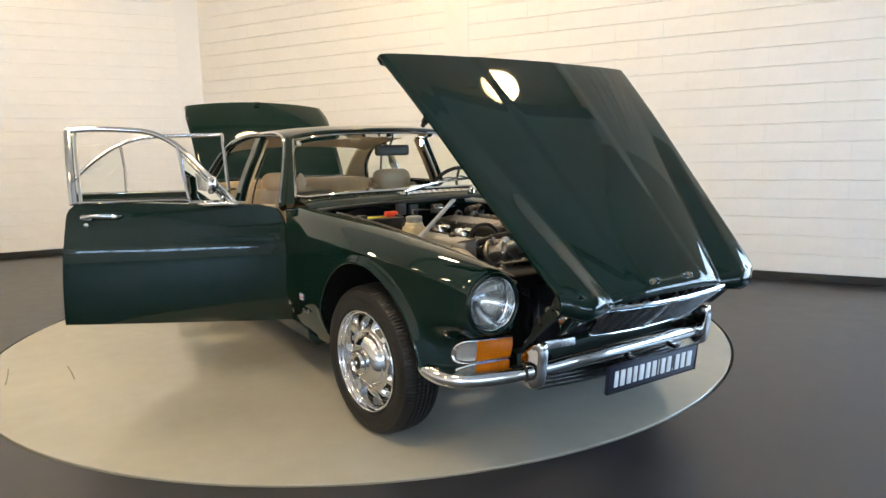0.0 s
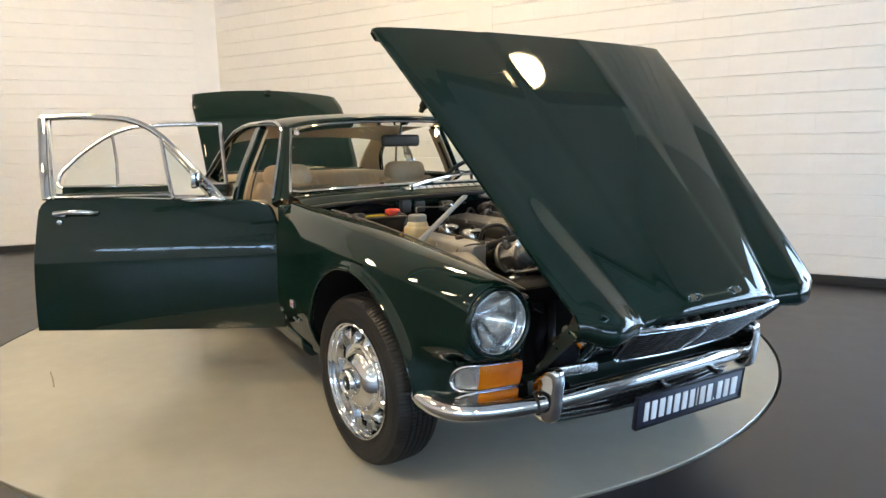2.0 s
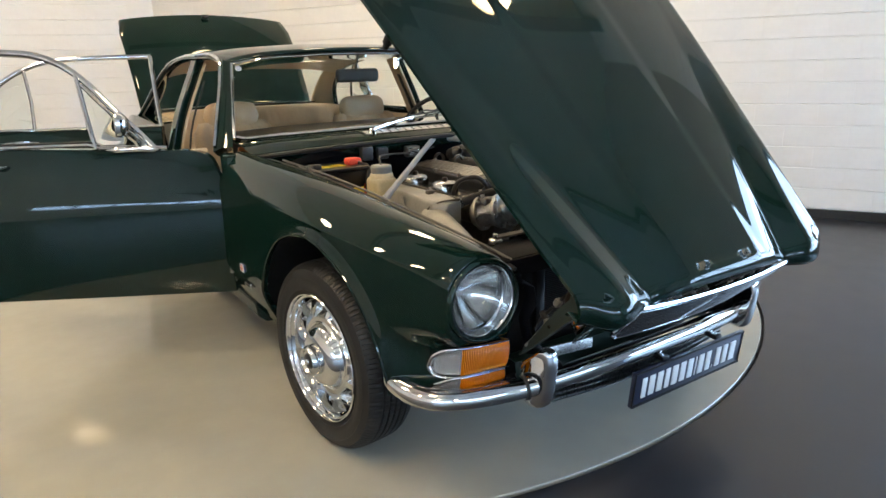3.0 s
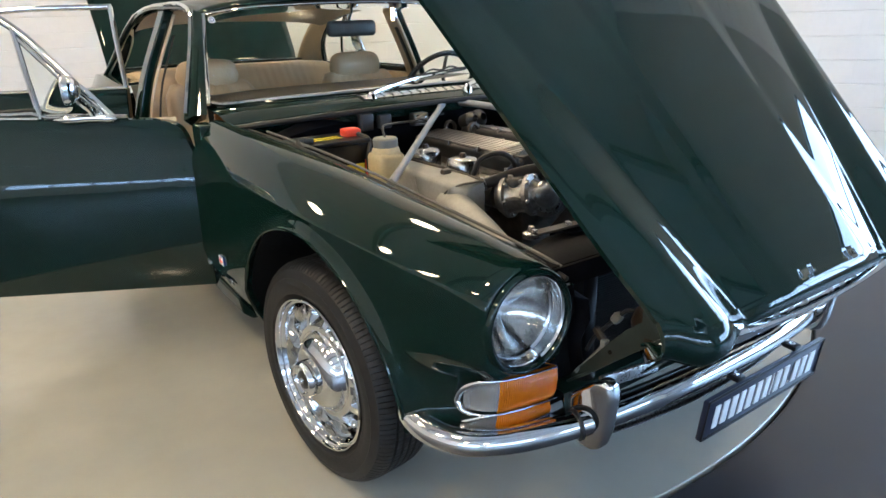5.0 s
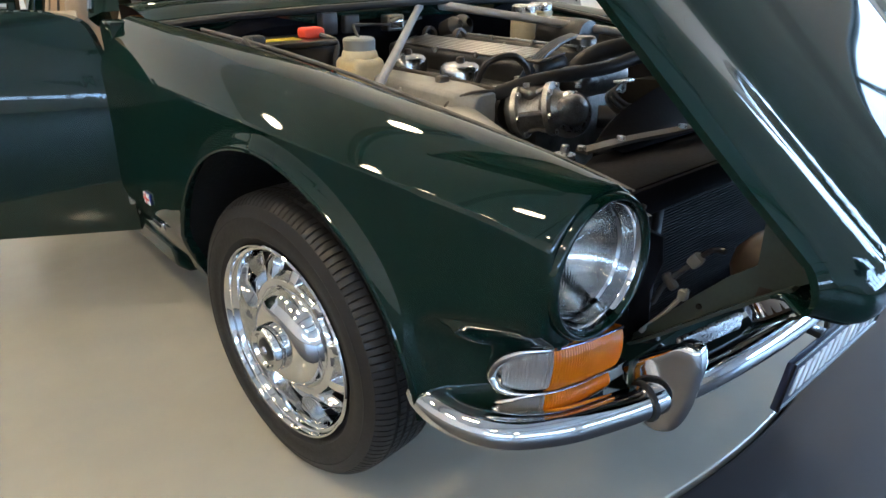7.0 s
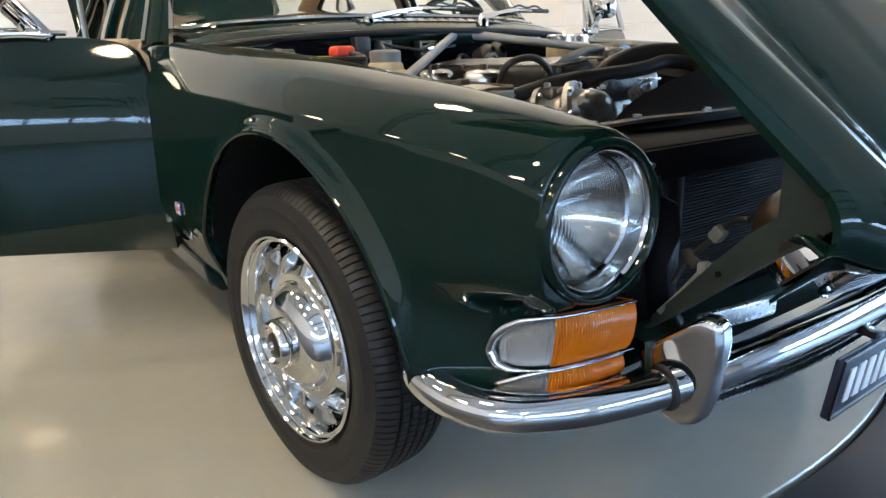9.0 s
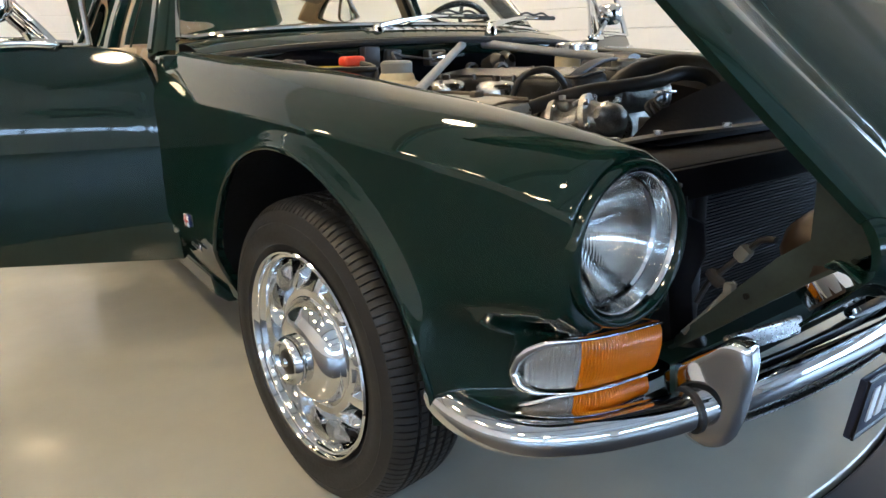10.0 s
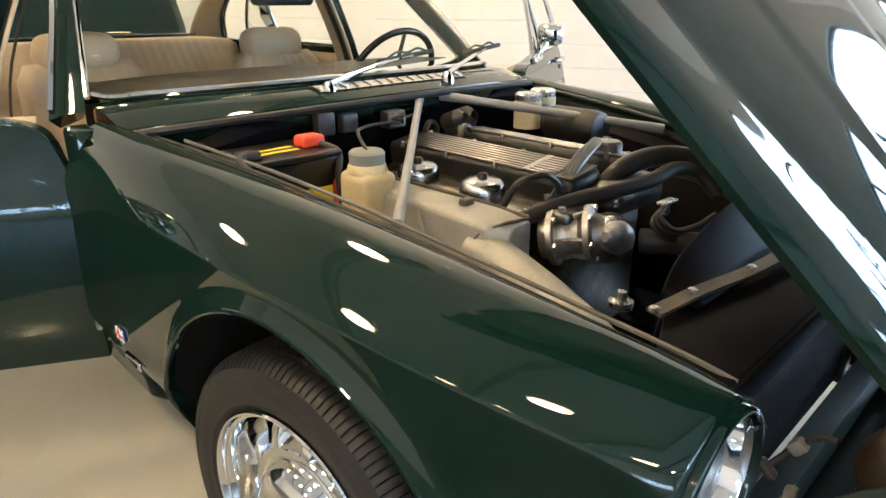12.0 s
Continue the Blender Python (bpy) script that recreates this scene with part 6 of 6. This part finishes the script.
wo_m = Matrix.Translation((-0.115, -0.18, 0.735)) @ Matrix.Rotation(radians(75), 4, "X") @ Matrix.Rotation(radians(-28), 4, "Y")
bend = [wo_m @ Vector(p) for p in ((0, 0, -0.02), (0, 0, 0.02), (-0.004, 0.004, 0.05), (-0.016, 0.012, 0.078), (-0.036, 0.020, 0.098), (-0.058, 0.026, 0.108))]
wo = part("water_outlet", tube(path(bend, 20), [0.040] * 3 + [0.034] * 4 + [0.031] * 5 + [0.034, 0.034, 0.031, 0.027, 0.020, 0.019, 0.018, 0.010], 22), ALLOY_BRIGHT, engine, "bent cast alloy water outlet")
part("outlet_flange", lathe([(0.036, 0.0), (0.054, 0.001), (0.054, 0.011), (0.036, 0.014)], 30, wo_m @ Matrix.Translation((0, 0, 0.006))), ALLOY_BRIGHT, wo)
for k in range(4):
    a = radians(90 * k + 30)
    part("flange_bolt", lathe([(0.007, 0.0), (0.007, 0.007), (0.001, 0.008)], 6, wo_m @ Matrix.Translation((0.046 * math.cos(a), 0.046 * math.sin(a), 0.016))), STEEL, wo)
part("sender_unit", lathe([(0.011, 0.0), (0.011, 0.014), (0.008, 0.016), (0.008, 0.030), (0.003, 0.032), (0.003, 0.042), (0.001, 0.042)], 12, Matrix.Translation((-0.150, -0.205, 0.765)) @ Matrix.Rotation(radians(35), 4, "X")), STEEL, wo, "small temperature sender with a terminal")
for m, reach, r in ((th_m, 0.134, 0.0365), (wo_m, 0.030, 0.0405)):
    part("hose_clip", tube([m @ Vector((0, 0, reach)), m @ Vector((0, 0, reach + 0.010))], r, 24), STEEL, engine)
part("flange_cover", rounded((-0.16, -0.10, 0.785), (0.10, 0.10, 0.03), 0.012), ALLOY, engine)
for x, y, z in ((-0.205, -0.13, 0.80), (-0.115, -0.10, 0.805), (-0.16, -0.06, 0.802), (-0.07, -0.17, 0.79), (-0.24, -0.07, 0.79)):
    part("bolt", lathe([(0.008, 0.0), (0.008, 0.010), (0.001, 0.011)], 6, pose(x, y, z)), STEEL, engine)
part("breather_hose", tube(path([(-0.262, -0.066, 0.778), (-0.215, -0.085, 0.792), (-0.14, -0.125, 0.812), (-0.05, -0.165, 0.822), (0.04, -0.190, 0.832), (0.12, -0.205, 0.846), (0.17, -0.235, 0.835), (0.18, -0.28, 0.79)], 40), 0.0165, 14), HOSE, engine, "black breather hose")
part("elbow_hose", tube(path([(-0.02, -0.10, 0.800), (0.02, -0.115, 0.838), (0.09, -0.135, 0.860), (0.15, -0.175, 0.866), (0.19, -0.235, 0.850), (0.20, -0.29, 0.80)], 30), 0.023, 14), HOSE, engine, "thick bent black hose")
part("hose_stub", tube([(-0.292, -0.060, 0.772), (-0.258, -0.068, 0.780)], 0.019, 16), CABLE, engine)
for k in range(3):
    loop = [(-0.035 + 0.006 * k, -0.262, 0.806), (-0.075 - 0.012 * k, -0.275, 0.792 - 0.006 * k), (-0.060 - 0.010 * k, -0.295, 0.770 - 0.008 * k), (0.0, -0.315, 0.765 - 0.006 * k), (0.07, -0.325, 0.778)]
    part("cable_loop", tube(path(loop, 24), 0.0055, 7), HOSE, engine)
part("cable_bracket", box((-0.025, -0.262, 0.812), (0.055, 0.022, 0.006), 0.002), STEEL, engine, "bright cable bracket")
part("cable_bracket", box((-0.030, -0.262, 0.798), (0.014, 0.016, 0.024), 0.003), STEEL, engine)
part("breather_cover", rounded((0.03, -0.135, 0.795), (0.20, 0.09, 0.07), 0.025), ALLOY, engine)
part("hose_clip", tube([(-0.264, -0.067, 0.779), (-0.254, -0.070, 0.782)], 0.0205, 20), STEEL, engine)
part("top_hose", tube(path([(-0.08, -0.24, 0.735), (-0.03, -0.31, 0.735), (0.05, -0.40, 0.72), (0.10, -0.46, 0.70)], 24), 0.026, 14), HOSE, engine, "black coolant hose")
part("bypass_hose", tube(path([(-0.255, -0.02, 0.80), (-0.250, -0.05, 0.85), (-0.19, -0.075, 0.862), (-0.15, -0.08, 0.83), (-0.145, -0.085, 0.79)], 26), 0.008, 8), HOSE, engine)
for k in range(4):
    o = 0.010 * k
    part("plug_lead", tube(path([(-0.185 + o * 0.5, -0.075 - o * 0.3, 0.790), (-0.13 + o * 0.6, -0.070 - o * 0.5, 0.838 + o * 0.15), (-0.04 + o * 0.6, -0.040 - o * 0.7, 0.868 + o * 0.1), (0.07 + o * 0.5, -0.005 - o * 0.6, 0.880), (0.15, 0.03 - o * 0.4, 0.872), (0.18, 0.06, 0.83)], 26), 0.0050, 7), CABLE, engine)
part("distributor_cap", lathe([(0.045, 0.0), (0.045, 0.04), (0.035, 0.06), (0.012, 0.062)], 20, pose(0.19, 0.10, 0.70)), BLACK, engine)
part("exhaust_shield", box((0.20, 0.20, 0.74), (0.04, 0.50, 0.12), 0.01), BRASS, engine)

# radiator, cowl and front panel
radiator = part("radiator", box((0, -0.545, 0.545), (0.64, 0.035, 0.33), 0.004), RADIATOR, car, "black finned radiator behind the nose")
for i in range(54):
    part("radiator_fin", box((0, -0.564, 0.390 + i * 0.0059), (0.62, 0.005, 0.0024), 0.0), RADIATOR, radiator)
for sx in (-1, 1):
    part("side_tank", box((sx * 0.335, -0.55, 0.545), (0.035, 0.05, 0.36), 0.006), BLACK, radiator)
part("top_panel", slab([(-0.50, -0.60), (0.50, -0.60), (0.50, -0.50), (0.36, -0.44), (-0.36, -0.44), (-0.50, -0.50)], 0.02, pose(0, 0, 0.728), 0.004), SATIN, radiator, "black radiator top panel")
part("top_lip", box((0, -0.60, 0.710), (0.98, 0.014, 0.05), 0.004), SATIN, radiator)
edge_hi = path([(-0.315, -0.415, 0.752), (-0.26, -0.402, 0.778), (-0.15, -0.392, 0.808), (-0.02, -0.386, 0.832), (0.12, -0.382, 0.842), (0.32, -0.388, 0.825)], 25)
cw = [[p + Vector((0, 0.012, -0.10)) for p in edge_hi], [p + Vector((0, 0.004, -0.004)) for p in edge_hi], list(edge_hi), [p + Vector((0, -0.008, -0.006)) for p in edge_hi]]
cw += [[p.lerp(Vector((p.x, -0.475, 0.742)), t) for p in edge_hi] for t in (0.35, 0.7, 1.0)]
part("fan_cowl", grid(cw), SATIN, radiator, "black sloping fan cowl", thick=0.003)
bar = [Vector((-0.395, -0.440, 0.752)), Vector((-0.30, -0.455, 0.757)), Vector((-0.14, -0.485, 0.760)), Vector((0.05, -0.50, 0.762))]
part("panel_brace", sweep(path(bar, 14), [(-0.014, -0.003), (0.014, -0.003), (0.014, 0.003), (-0.014, 0.003)]), WORN, radiator, "worn grey metal strip")
for p in (bar[0], bar[1], bar[2]):
    part("bolt", lathe([(0.008, 0.0), (0.008, 0.007), (0.001, 0.008)], 6, Matrix.Translation(p + Vector((0, 0, 0.003)))), STEEL, radiator)
part("drain_cap", lathe([(0.022, 0.0), (0.022, 0.012), (0.010, 0.016), (0.008, 0.03), (0.001, 0.031)], 18, pose(-0.315, -0.34, 0.700)), STEEL, radiator)
for sx in (-1, 1):
    part("horn", lathe([(0.045, 0.0), (0.040, 0.012), (0.022, 0.03), (0.014, 0.06), (0.030, 0.065), (0.030, 0.09)], 20, Matrix.Translation((sx * 0.40, -0.615, 0.43)) @ Matrix.Rotation(radians(90), 4, "X")), BLACK, car)
    part("side_baffle", box((sx * 0.44, -0.58, 0.56), (0.12, 0.02, 0.34), 0.004), BLACK_MATT, car)
    part("loom", tube(path([(sx * 0.345, -0.705, 0.632), (sx * 0.342, -0.685, 0.628), (sx * 0.346, -0.664, 0.606), (sx * 0.362, -0.640, 0.575), (sx * 0.378, -0.625, 0.551), (sx * 0.395, -0.618, 0.520)], 22), 0.005, 7), HOSE, car, "dark lamp wiring")
    part("connector", box((sx * 0.349, -0.660, 0.602), (0.020, 0.022, 0.026), 0.006, Matrix.Rotation(radians(35), 4, "X")), CAP, car, "grey wiring connector")
    part("connector", box((sx * 0.372, -0.632, 0.560), (0.018, 0.034, 0.016), 0.006, Matrix.Rotation(radians(40), 4, "X")), WORN, car)
    part("earth_lead", tube(path([(sx * 0.398, -0.680, 0.572), (sx * 0.405, -0.672, 0.556), (sx * 0.420, -0.655, 0.525), (sx * 0.438, -0.628, 0.485)], 16), 0.0045, 7), CAP, car, "pale grey lead")
    part("connector", box((sx * 0.403, -0.675, 0.562), (0.016, 0.016, 0.020), 0.005), CAP, car)


# ---- wall pieces ----
block_wall(wall_right, CORNER, RIGHT_DIR, -out_r, RIGHT_LEN, [COL2], 30, (4.0, 8.4, 26))
block_wall(wall_left, CORNER, LEFT_DIR, -out_l, LEFT_LEN, [(0.0, 0.28)], 30, (0.28, 4.4, 26))
